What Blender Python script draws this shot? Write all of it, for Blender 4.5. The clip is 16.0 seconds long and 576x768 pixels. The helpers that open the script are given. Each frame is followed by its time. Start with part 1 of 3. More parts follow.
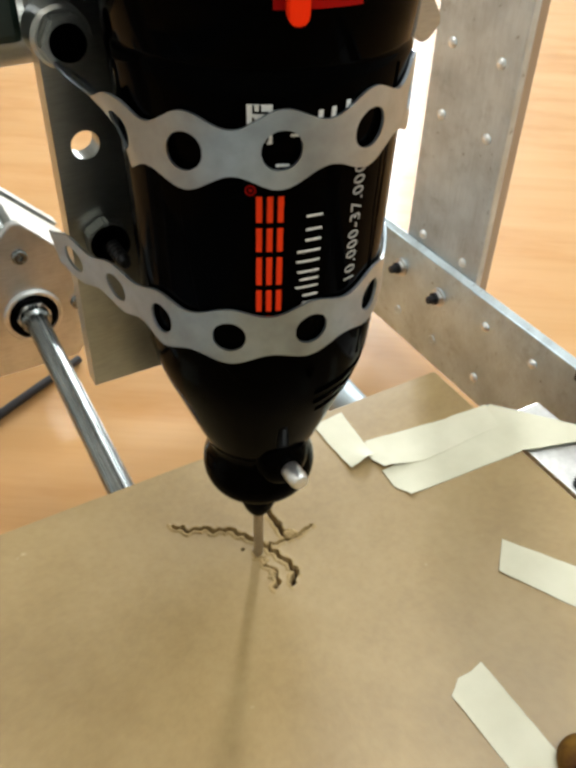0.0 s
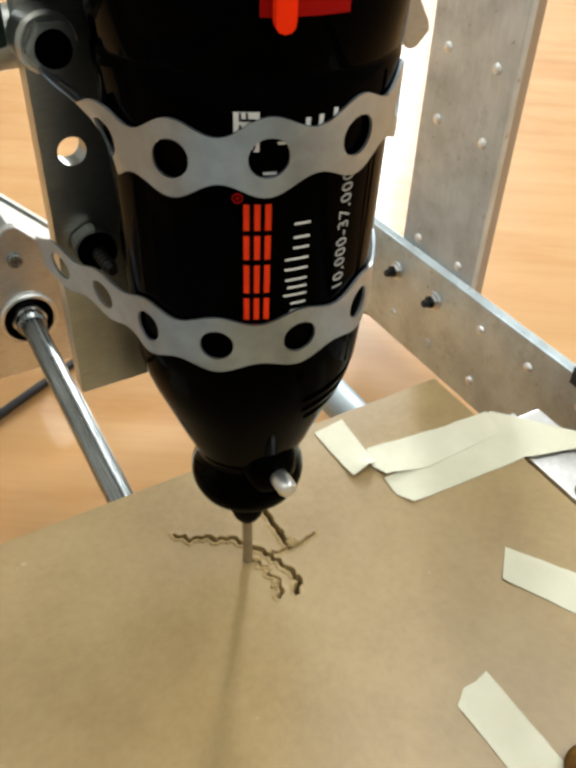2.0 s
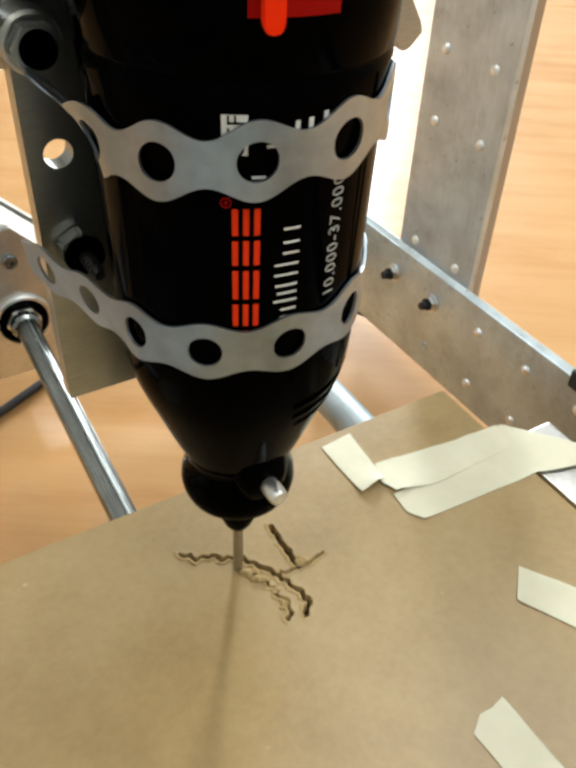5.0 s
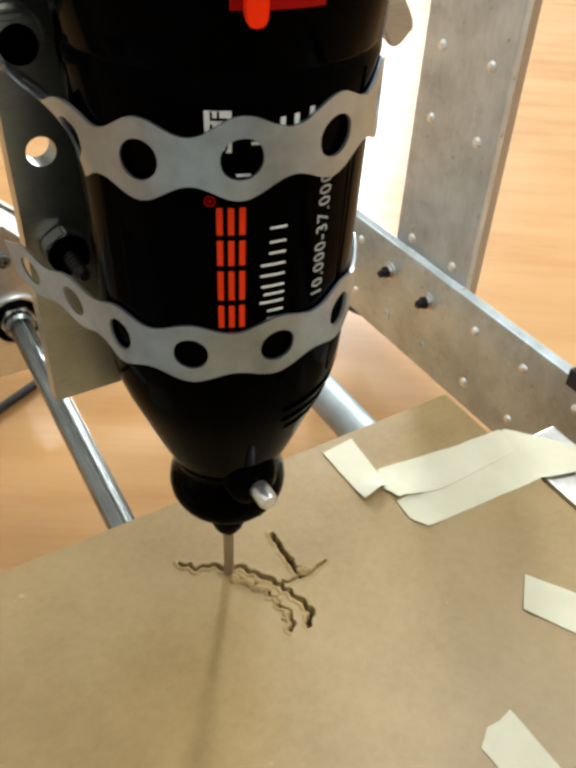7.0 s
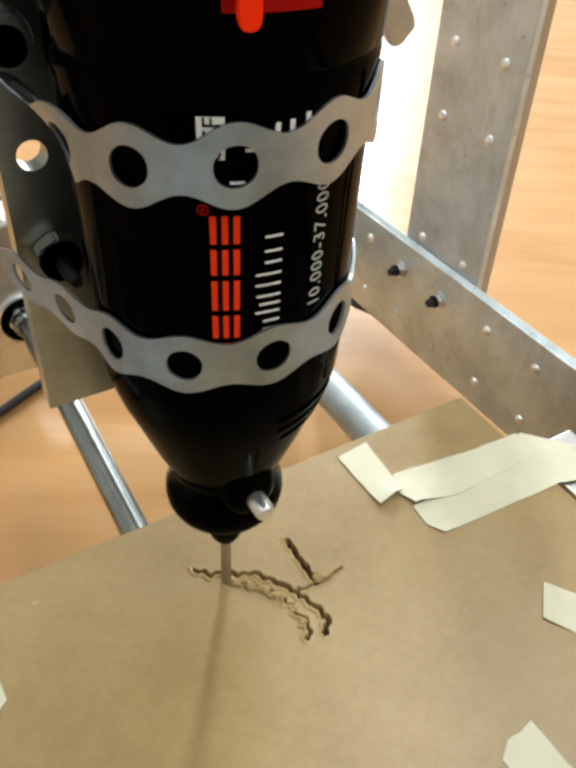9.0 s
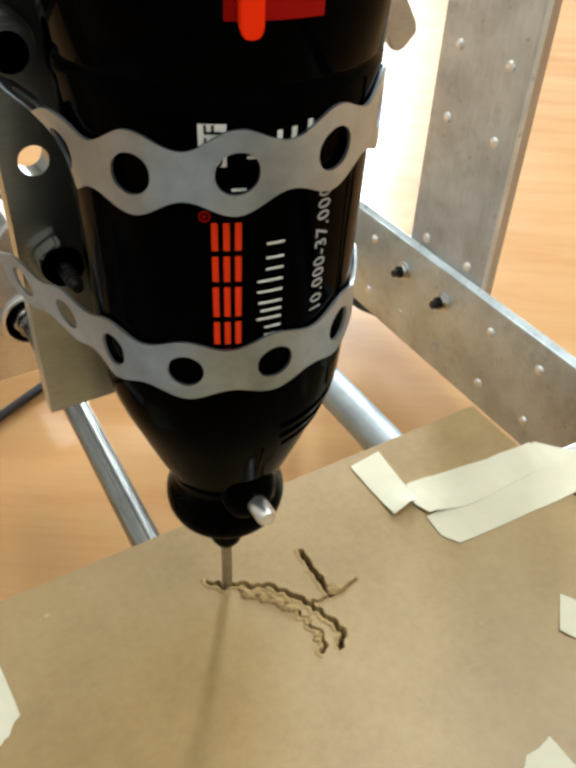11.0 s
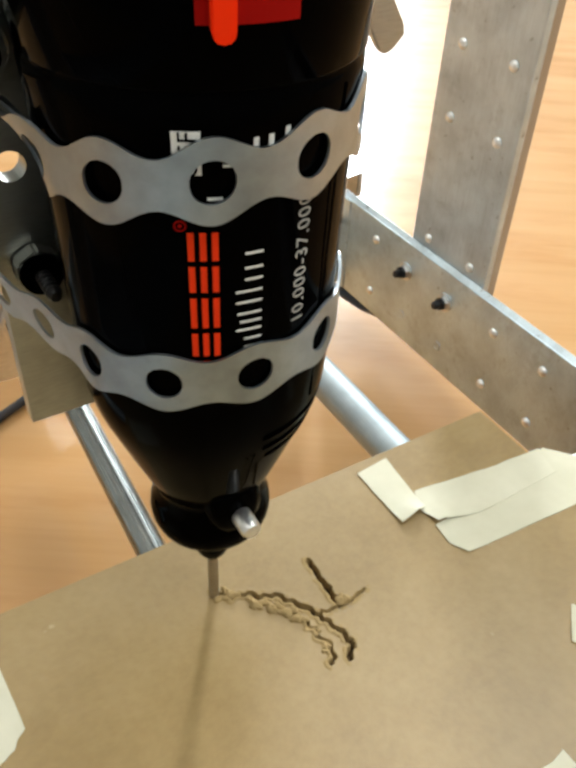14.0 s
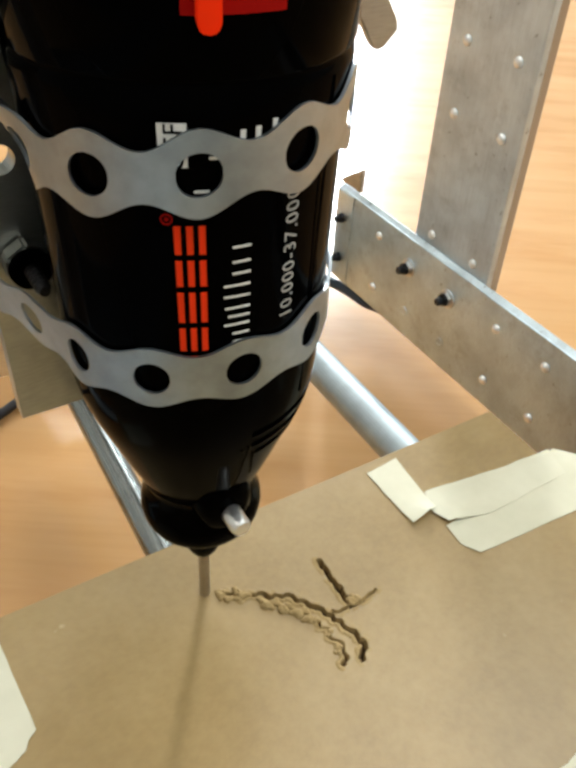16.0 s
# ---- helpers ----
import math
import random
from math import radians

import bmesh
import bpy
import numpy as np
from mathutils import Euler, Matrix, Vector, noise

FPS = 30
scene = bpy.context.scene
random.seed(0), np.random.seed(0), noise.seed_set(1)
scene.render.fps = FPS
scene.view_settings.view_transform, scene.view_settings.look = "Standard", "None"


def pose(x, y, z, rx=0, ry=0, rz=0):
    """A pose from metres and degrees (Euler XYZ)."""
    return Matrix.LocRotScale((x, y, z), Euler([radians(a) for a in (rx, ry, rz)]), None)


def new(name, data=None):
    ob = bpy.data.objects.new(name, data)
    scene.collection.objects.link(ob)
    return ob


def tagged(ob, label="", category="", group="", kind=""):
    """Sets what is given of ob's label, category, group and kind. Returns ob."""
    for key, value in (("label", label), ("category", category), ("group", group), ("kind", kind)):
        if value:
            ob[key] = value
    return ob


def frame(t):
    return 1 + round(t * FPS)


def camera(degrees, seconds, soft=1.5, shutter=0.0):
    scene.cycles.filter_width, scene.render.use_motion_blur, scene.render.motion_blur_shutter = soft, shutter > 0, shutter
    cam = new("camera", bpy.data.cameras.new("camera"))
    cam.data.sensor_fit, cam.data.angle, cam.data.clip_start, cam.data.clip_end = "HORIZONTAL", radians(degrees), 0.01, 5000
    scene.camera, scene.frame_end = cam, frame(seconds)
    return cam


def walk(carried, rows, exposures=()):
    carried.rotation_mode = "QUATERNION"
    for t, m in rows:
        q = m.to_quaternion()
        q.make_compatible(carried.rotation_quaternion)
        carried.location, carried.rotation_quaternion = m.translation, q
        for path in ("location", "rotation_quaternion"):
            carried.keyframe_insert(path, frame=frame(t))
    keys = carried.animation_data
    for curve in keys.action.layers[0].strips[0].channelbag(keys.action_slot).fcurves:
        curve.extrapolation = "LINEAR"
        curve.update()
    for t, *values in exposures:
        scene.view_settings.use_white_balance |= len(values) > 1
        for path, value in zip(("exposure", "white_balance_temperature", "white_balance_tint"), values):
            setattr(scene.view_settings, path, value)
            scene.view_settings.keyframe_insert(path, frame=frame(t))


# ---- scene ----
# Lengths inside the builders are centimetres; part() brings them to metres.
# x runs along the gantry, y along the bed's rails away from the viewer, z up from the board's top.
cam = camera(40.53, 16.0, soft=4.0)
PATH = [
    (0.0, -0.06214, -0.11548, 0.17053, -29.848, -40.273, -1.479),
    (0.5, -0.06396, -0.11702, 0.17107, -30.063, -40.214, -1.564),
    (1.0, -0.06304, -0.11577, 0.17050, -30.101, -40.102, -1.564),
    (1.5, -0.06276, -0.11517, 0.17018, -30.271, -40.059, -1.660),
    (2.0, -0.06404, -0.11465, 0.17060, -30.388, -40.001, -1.857),
    (2.5, -0.06389, -0.11481, 0.17086, -30.401, -39.918, -1.774),
    (3.0, -0.06379, -0.11436, 0.17170, -30.418, -39.868, -1.889),
    (3.5, -0.06341, -0.11445, 0.16974, -30.372, -39.974, -1.892),
    (4.0, -0.06421, -0.11417, 0.17044, -30.551, -39.952, -1.975),
    (6.5, -0.06387, -0.11125, 0.16853, -30.801, -39.880, -2.263),
    (7.0, -0.06306, -0.11134, 0.16849, -30.999, -39.940, -2.216),
    (7.5, -0.06469, -0.11109, 0.16903, -30.853, -39.972, -2.239),
    (8.0, -0.06484, -0.11063, 0.16936, -30.879, -39.940, -2.324),
    (8.5, -0.06331, -0.10824, 0.16847, -30.583, -40.183, -2.189),
    (9.0, -0.06419, -0.10817, 0.16824, -30.756, -40.245, -2.180),
    (11.5, -0.06565, -0.10713, 0.16900, -30.692, -40.243, -2.173),
    (12.0, -0.06507, -0.10669, 0.16827, -30.747, -40.295, -2.111),
    (12.5, -0.06449, -0.10661, 0.16793, -30.767, -40.419, -1.999),
    (13.0, -0.06573, -0.10631, 0.16826, -30.843, -40.309, -2.197),
    (13.5, -0.06502, -0.10465, 0.16766, -30.683, -40.375, -2.164),
    (14.0, -0.06597, -0.10564, 0.16845, -30.813, -40.268, -2.244),
    (14.5, -0.06617, -0.10551, 0.16646, -30.802, -40.355, -2.290),
    (15.0, -0.06617, -0.10578, 0.16757, -30.861, -40.284, -2.317),
    (15.5, -0.06868, -0.10590, 0.16759, -30.822, -40.244, -2.492),
    (16.0, -0.06857, -0.10631, 0.16748, -30.758, -40.262, -2.502),
]
walk(cam, [(t, pose(x, y, z, 90 + pitch, roll, yaw)) for t, x, y, z, yaw, pitch, roll in PATH],
     exposures=[(0.0, 0.0), (16.0, 0.0)])

# ---- world and light ----
ROOM_YAW = -33.0                      # the room's long axis against the machine
TABLE_Z = -7.0                        # table top, cm
FLOOR_Z = TABLE_Z - 75.0
world = bpy.data.worlds.new("world")
world.use_nodes = True
scene.world = world
wn = world.node_tree
sky = wn.nodes.new("ShaderNodeTexSky")
sky.sky_type, sky.sun_disc = "NISHITA", False
sky.sun_elevation, sky.sun_rotation = radians(25), radians(33)
wn.links.new(sky.outputs[0], wn.nodes["Background"].inputs[0])
wn.nodes["Background"].inputs[1].default_value = 0.1


def room_pose(side, ahead, z, rx=0, ry=0, rz=0):
    """A pose in the room's own axes, in cm."""
    return pose(0, 0, 0, 0, 0, ROOM_YAW) @ pose(side / 100, ahead / 100, z / 100, rx, ry, rz)


def area_lamp(name, m, width, height, watts, colour):
    data = bpy.data.lights.new(name, "AREA")
    data.shape, data.size, data.size_y, data.energy, data.color = "RECTANGLE", width, height, watts, colour
    ob = new(name, data)
    ob.matrix_world = m
    return ob


WINDOW = dict(side=9.0, ahead=262.0, width=20.0, low=46.0, high=130.0)
area_lamp("window_daylight", room_pose(WINDOW["side"], WINDOW["ahead"] - 3, (WINDOW["low"] + WINDOW["high"]) / 2, -90, 0, 0),
          WINDOW["width"] / 100, (WINDOW["high"] - WINDOW["low"]) / 100, 90, (0.94, 1.0, 1.02))
CEILING_Z = FLOOR_Z + 322
FILL_LAMPS = ((-125, 40, 3.5), (92, 92, 17.5), (-125, -70, 2.0), (125, -70, 29))      # unseen fill lamps added overhead: side, ahead, watts
for side, ahead, watts in FILL_LAMPS:
    area_lamp("ceiling_fill_light", room_pose(side, ahead, CEILING_Z - 6), 1.5, 0.95, watts, (0.915, 1.0, 1.025))


# ---- materials ----
def material(name, base, rough=0.5, metal=0.0, coat=0.0, coat_rough=0.1):
    m = bpy.data.materials.new(name)
    m.use_nodes = True
    b = m.node_tree.nodes["Principled BSDF"]
    b.inputs["Base Color"].default_value = (*base, 1)
    b.inputs["Roughness"].default_value = rough
    b.inputs["Metallic"].default_value = metal
    b.inputs["Coat Weight"].default_value = coat
    b.inputs["Coat Roughness"].default_value = coat_rough
    return m


def node(m, kind, **inputs):
    n = m.node_tree.nodes.new(kind)
    for k, v in inputs.items():
        n.inputs[k.replace("_", " ")].default_value = v
    return n


def coords(m, scale, rz=0.0):
    tc = m.node_tree.nodes.new("ShaderNodeTexCoord")
    mp = m.node_tree.nodes.new("ShaderNodeMapping")
    mp.inputs["Scale"].default_value = scale
    mp.inputs["Rotation"].default_value = (0, 0, rz)
    m.node_tree.links.new(tc.outputs["Object"], mp.inputs["Vector"])
    return mp.outputs["Vector"]


def noise_of(m, vector, scale, detail=4.0, rough=0.55):
    n = node(m, "ShaderNodeTexNoise", Scale=scale, Detail=detail, Roughness=rough)
    m.node_tree.links.new(vector, n.inputs["Vector"])
    return n.outputs["Fac"]


def ramp(m, fac, stops):
    r = m.node_tree.nodes.new("ShaderNodeValToRGB")
    e = r.color_ramp.elements
    while len(e) < len(stops):
        e.new(0.5)
    for el, (p, col) in zip(e, stops):
        el.position, el.color = p, (*col, 1)
    m.node_tree.links.new(fac, r.inputs["Fac"])
    return r.outputs["Color"]


def mixed(m, kind, fac, a, b):
    n = m.node_tree.nodes.new("ShaderNodeMix")
    n.data_type, n.blend_type = "RGBA", kind
    for sock, v in ((n.inputs["Factor"], fac), (n.inputs["A"], a), (n.inputs["B"], b)):
        if isinstance(v, (int, float)):
            sock.default_value = v
        elif isinstance(v, tuple):
            sock.default_value = (*v, 1)
        else:
            m.node_tree.links.new(v, sock)
    return n.outputs["Result"]


def to_base(m, colour):
    m.node_tree.links.new(colour, m.node_tree.nodes["Principled BSDF"].inputs["Base Color"])


def to_rough(m, fac, low, high):
    r = m.node_tree.nodes.new("ShaderNodeMapRange")
    r.inputs["To Min"].default_value, r.inputs["To Max"].default_value = low, high
    m.node_tree.links.new(fac, r.inputs["Value"])
    m.node_tree.links.new(r.outputs["Result"], m.node_tree.nodes["Principled BSDF"].inputs["Roughness"])


def bump(m, fac, strength, distance):
    b = node(m, "ShaderNodeBump", Strength=strength, Distance=distance)
    m.node_tree.links.new(fac, b.inputs["Height"])
    m.node_tree.links.new(b.outputs["Normal"], m.node_tree.nodes["Principled BSDF"].inputs["Normal"])


def wood_material():
    m = material("birch_table", (0.6, 0.42, 0.25), 0.42, coat=0.55, coat_rough=0.16)
    m.node_tree.nodes["Principled BSDF"].inputs["Specular IOR Level"].default_value = 0.12
    v = coords(m, (1, 1, 1), radians(35))
    long = coords(m, (1.2, 14, 1), radians(35))
    bands = noise_of(m, long, 3.2, 3)
    fine = noise_of(m, coords(m, (6, 160, 1), radians(35)), 3.0, 3)
    col = ramp(m, bands, [(0.3, (0.50, 0.276, 0.106)), (0.5, (0.54, 0.307, 0.128)), (0.72, (0.57, 0.334, 0.150))])
    col = mixed(m, "MULTIPLY", 0.14, col, ramp(m, fine, [(0.35, (0.78, 0.70, 0.60)), (0.6, (1, 1, 1))]))
    cloud = noise_of(m, coords(m, (1.5, 5, 1), radians(35)), 5.5, 4, 0.6)
    col = mixed(m, "MULTIPLY", 0.8, col, ramp(m, cloud, [(0.33, (0.86, 0.73, 0.55)), (0.5, (1, 0.96, 0.92)), (0.68, (1, 1, 1))]))
    to_base(m, col)
    to_rough(m, noise_of(m, v, 22, 4), 0.38, 0.55)
    bump(m, fine, 0.025, 0.0003)
    return m


def mdf_material():
    m = material("raw_mdf", (0.36, 0.26, 0.15), 0.62)
    v = coords(m, (1, 1, 1))
    blotch = noise_of(m, v, 26, 7, 0.70)
    fibre = noise_of(m, v, 420, 3, 0.7)
    speck = noise_of(m, v, 150, 2, 0.5)
    col = ramp(m, blotch, [(0.26, (0.232, 0.152, 0.061)), (0.5, (0.300, 0.205, 0.088)), (0.76, (0.356, 0.253, 0.120))])
    col = mixed(m, "MULTIPLY", 0.3, col, ramp(m, fibre, [(0.3, (0.78, 0.74, 0.68)), (0.62, (1, 1, 1))]))
    col = mixed(m, "MIX", ramp(m, speck, [(0.74, (0, 0, 0)), (0.8, (0.5, 0.5, 0.5))]), col, (0.58, 0.47, 0.30))
    to_base(m, col)
    to_rough(m, blotch, 0.29, 0.37)
    bump(m, fibre, 0.03, 0.0003)
    return m


def aluminium_material(name, base, low, high, direction=(1, 1, 30), scratched=0.4, dark=0.68):
    m = material(name, base, 0.4, 1.0)
    scratch = noise_of(m, coords(m, direction), 60, 4, 0.6)
    smudge = noise_of(m, coords(m, (1, 1, 1)), 45, 4, 0.6)
    col = ramp(m, smudge, [(0.3, tuple(c * 0.72 for c in base)), (0.6, base), (0.8, tuple(min(1, c * 1.08) for c in base))])
    col = mixed(m, "MULTIPLY", scratched, col, ramp(m, scratch, [(0.33, (dark, dark * 0.99, dark * 0.98)), (0.6, (1, 1, 1))]))
    to_base(m, col)
    to_rough(m, scratch, low, high)
    bump(m, scratch, 0.05, 0.0002)
    return m


def stained(m):
    """Small dark spots and grey rubbed patches on bare metal."""
    base = m.node_tree.nodes["Principled BSDF"].inputs["Base Color"]
    v = coords(m, (1, 1, 1))
    spots = noise_of(m, v, 330, 2, 0.5)
    rubs = noise_of(m, v, 75, 5, 0.7)
    col = mixed(m, "MULTIPLY", 1.0, base.links[0].from_socket, ramp(m, spots, [(0.24, (0.55, 0.54, 0.53)), (0.32, (1, 1, 1))]))
    to_base(m, mixed(m, "MULTIPLY", 1.0, col, ramp(m, rubs, [(0.28, (0.74, 0.735, 0.73)), (0.46, (1, 1, 1))])))
    return m


def tape_material():
    m = material("crepe_tape", (0.78, 0.72, 0.50), 0.65)
    crepe = noise_of(m, coords(m, (60, 260, 60)), 4, 3)
    tone = noise_of(m, coords(m, (1, 1, 1)), 70, 3)
    to_base(m, ramp(m, tone, [(0.3, (0.56, 0.535, 0.405)), (0.7, (0.64, 0.612, 0.48))]))
    info = m.node_tree.nodes.new("ShaderNodeObjectInfo")
    base = m.node_tree.nodes["Principled BSDF"].inputs["Base Color"]
    worn = ramp(m, info.outputs["Random"], [(0.0, (0.94, 0.94, 0.92)), (1.0, (1.0, 1.0, 1.0))])
    to_base(m, mixed(m, "MULTIPLY", 1.0, base.links[0].from_socket, worn))
    bump(m, crepe, 0.08, 0.0003)
    b = m.node_tree.nodes["Principled BSDF"]
    b.inputs["Specular IOR Level"].default_value = 0.25
    return m


def black_plastic():
    m = material("black_plastic", (0.0006, 0.0005, 0.0005), 0.1)
    m.node_tree.nodes["Principled BSDF"].inputs["Specular IOR Level"].default_value = 0.009
    to_rough(m, noise_of(m, coords(m, (1, 1, 1)), 60, 4), 0.04, 0.12)
    return m


def wall_paint(name, low, high):
    m = material(name, high, 0.8)
    n = noise_of(m, coords(m, (1, 1, 1)), 5, 5)
    to_base(m, ramp(m, n, [(0.3, low), (0.7, high)]))
    bump(m, noise_of(m, coords(m, (1, 1, 1)), 180, 2), 0.1, 0.001)
    return m


WOOD, MDF, TAPE, PLASTIC = wood_material(), mdf_material(), tape_material(), black_plastic()
PAINT = wall_paint("grey_wall_paint", (0.56, 0.56, 0.53), (0.63, 0.63, 0.60))
CEILING_PAINT = wall_paint("white_ceiling_paint", (0.74, 0.74, 0.71), (0.80, 0.80, 0.77))
ALU = stained(aluminium_material("brushed_aluminium", (0.69, 0.80, 0.87), 0.40, 0.58, (1, 40, 6)))
ALU_UPRIGHT = stained(aluminium_material("brushed_upright_aluminium", (0.67, 0.735, 0.775), 0.40, 0.58, (30, 30, 1)))
ALU_PLATE = aluminium_material("grey_aluminium_plate", (0.44, 0.45, 0.425), 0.27, 0.38, (4, 1, 40))
ALU_MOUNT = aluminium_material("satin_mount_aluminium", (0.72, 0.72, 0.71), 0.28, 0.42, (3, 3, 20))
ALU_BRIGHT = aluminium_material("bright_aluminium", (0.86, 0.86, 0.85), 0.25, 0.4, (8, 8, 8))
# dark lengthwise streaks coloured in for the spindle's striped reflections
STEEL = aluminium_material("ground_steel", (0.30, 0.32, 0.315), 0.22, 0.32, (8, 0.2, 8), 0.5, 0.6)
GALVANISED = aluminium_material("galvanised_band", (0.405, 0.46, 0.505), 0.36, 0.46, (5, 5, 5))
RIVET = material("rivet_metal", (0.97, 0.97, 0.96), 0.42, 1.0)
RAIL = aluminium_material("chromed_rail_steel", (0.50, 0.575, 0.615), 0.5, 0.62, (60, 1, 60))
MATT_BLACK = material("matt_black_slot_and_shade", (0.0006, 0.0006, 0.0006), 0.9)
MATT_BLACK.node_tree.nodes["Principled BSDF"].inputs["Specular IOR Level"].default_value = 0.0
GREEN_PLASTIC = material("dark_green_plastic", (0.006, 0.016, 0.012), 0.35)
BLACK_STEEL = material("blackened_steel", (0.03, 0.03, 0.032), 0.38, 0.6)
CUTTER = aluminium_material("dusty_cutter_steel", (0.47, 0.41, 0.32), 0.4, 0.6, (3, 3, 30))
CABLE = material("black_cable_rubber", (0.02, 0.02, 0.024), 0.5)
BLUE_CABLE = material("dark_blue_cable_rubber", (0.035, 0.055, 0.085), 0.45)
ORANGE = material("orange_print", (0.78, 0.042, 0.007), 0.6)
RED = material("red_switch_plastic", (0.30, 0.004, 0.002), 0.6)
SLIDER = material("orange_slider_plastic", (1.0, 0.034, 0.003), 0.5)
for mat in (ORANGE, RED, SLIDER):
    mat.node_tree.nodes["Principled BSDF"].inputs["Specular IOR Level"].default_value = 0.05
GREY_PRINT = material("worn_grey_print", (0.36, 0.35, 0.33), 0.6)
WHITE_PRINT = material("white_print", (0.72, 0.70, 0.66), 0.5)
BROWN = material("dark_stained_wood", (0.12, 0.05, 0.01), 0.8)
to_base(BROWN, ramp(BROWN, noise_of(BROWN, coords(BROWN, (1, 1, 1)), 160, 4), [(0.35, (0.05, 0.016, 0.004)), (0.65, (0.17, 0.085, 0.012))]))
BROWN.node_tree.nodes["Principled BSDF"].inputs["Specular IOR Level"].default_value = 0.15
DUST = mdf_material()
fresh = DUST.node_tree.nodes["Principled BSDF"].inputs["Base Color"].links[0].from_socket
to_base(DUST, mixed(DUST, "SCREEN", 0.05, fresh, (0.62, 0.50, 0.30)))
DUST.name = "mdf_dust"
to_rough(DUST, noise_of(DUST, coords(DUST, (1, 1, 1)), 300, 2), 0.8, 0.95)
DUST.node_tree.nodes["Principled BSDF"].inputs["Specular IOR Level"].default_value = 0.1
# darker brown fibre for the deeper faces of the groove
DARK_FIBRE = mdf_material()
DARK_FIBRE.name = "dark_brown_fibre"
to_base(DARK_FIBRE, ramp(DARK_FIBRE, noise_of(DARK_FIBRE, coords(DARK_FIBRE, (1, 1, 1)), 260, 3), [(0.3, (0.10, 0.058, 0.022)), (0.7, (0.20, 0.125, 0.055))]))
to_rough(DARK_FIBRE, noise_of(DARK_FIBRE, coords(DARK_FIBRE, (1, 1, 1)), 300, 2), 0.8, 0.95)
# tan of the wooden table as mirrored in the column's metal edge
TAN_EDGE = wall_paint("tan_edge_reflection", (0.36, 0.25, 0.16), (0.46, 0.33, 0.22))
FRAME_WHITE = material("white_window_paint", (0.8, 0.8, 0.78), 0.4)
# glowing face of the added fill panels
GLOW = material("fill_panel_diffuser", (0.9, 0.9, 0.88), 0.4)
GLOW.node_tree.nodes["Principled BSDF"].inputs["Emission Color"].default_value = (1, 0.94, 0.84, 1)
GLOW.node_tree.nodes["Principled BSDF"].inputs["Emission Strength"].default_value = 1.5
GLASS = material("window_glass", (1, 1, 1), 0.02)
GLASS.node_tree.nodes["Principled BSDF"].inputs["Transmission Weight"].default_value = 1.0
FLOORING = material("grey_floor", (0.30, 0.28, 0.25), 0.5)
to_base(FLOORING, ramp(FLOORING, noise_of(FLOORING, coords(FLOORING, (1, 1, 1)), 9, 5), [(0.3, (0.25, 0.23, 0.20)), (0.7, (0.35, 0.33, 0.29))]))


# ---- builders ----
def thing(name, label, category, origin=(0, 0, 0), group="", kind=""):
    ob = new(name)
    ob.location = [c / 100 for c in origin]
    ob.empty_display_size = 0.01
    return tagged(ob, label, category, group, kind)


def mesh_of(name, bm, mat, smooth=None):
    bmesh.ops.transform(bm, matrix=Matrix.Scale(0.01, 4), verts=bm.verts)
    bmesh.ops.recalc_face_normals(bm, faces=bm.faces)
    if smooth is not None:
        for e in bm.edges:
            if len(e.link_faces) == 2 and e.calc_face_angle(0) > radians(smooth):
                e.smooth = False
        for f in bm.faces:
            f.smooth = True
    me = bpy.data.meshes.new(name)
    bm.to_mesh(me)
    bm.free()
    me.materials.append(mat)
    return me


def part(name, bm, mat, parent=None, label="", smooth=None, at=None):
    ob = new(name, mesh_of(name, bm, mat, smooth))
    ob.parent = parent
    if at is not None:
        ob.matrix_basis = at
    return tagged(ob, label)


def box(x0, x1, y0, y1, z0, z1, bevel=0.0):
    bm = bmesh.new()
    bmesh.ops.create_cube(bm, size=1)
    for v in bm.verts:
        v.co = Vector(((x0 + x1) / 2 + v.co.x * (x1 - x0), (y0 + y1) / 2 + v.co.y * (y1 - y0), (z0 + z1) / 2 + v.co.z * (z1 - z0)))
    if bevel:
        bmesh.ops.bevel(bm, geom=bm.edges[:], offset=bevel, segments=2, affect="EDGES", profile=0.6)
    return bm


def joined(*bms):
    out = bms[0]
    for b in bms[1:]:
        me = bpy.data.meshes.new("join")
        b.to_mesh(me)
        out.from_mesh(me)
        bpy.data.meshes.remove(me)
        b.free()
    return out


def lathe(profile, steps=64, axis="z", centre=(0, 0, 0)):
    """A turned body from (along, radius) pairs round an axis."""
    bm = bmesh.new()
    rings = []
    for a, r in profile:
        ring = []
        for i in range(steps):
            w = 2 * math.pi * i / steps
            p, q = r * math.cos(w), r * math.sin(w)
            co = {"z": (p, q, a), "y": (p, a, q), "x": (a, p, q)}[axis]
            ring.append(bm.verts.new(Vector(co) + Vector(centre)))
        rings.append(ring)
    for lo, hi in zip(rings, rings[1:]):
        for i in range(steps):
            bm.faces.new((lo[i], lo[(i + 1) % steps], hi[(i + 1) % steps], hi[i]))
    bm.faces.new(rings[0])
    bm.faces.new(rings[-1])
    return bm


def rod(axis, centre, radius, a0, a1, steps=32, chamfer=0.05):
    return lathe([(a0, radius - chamfer), (a0 + chamfer, radius), (a1 - chamfer, radius), (a1, radius - chamfer)], steps, axis, centre)


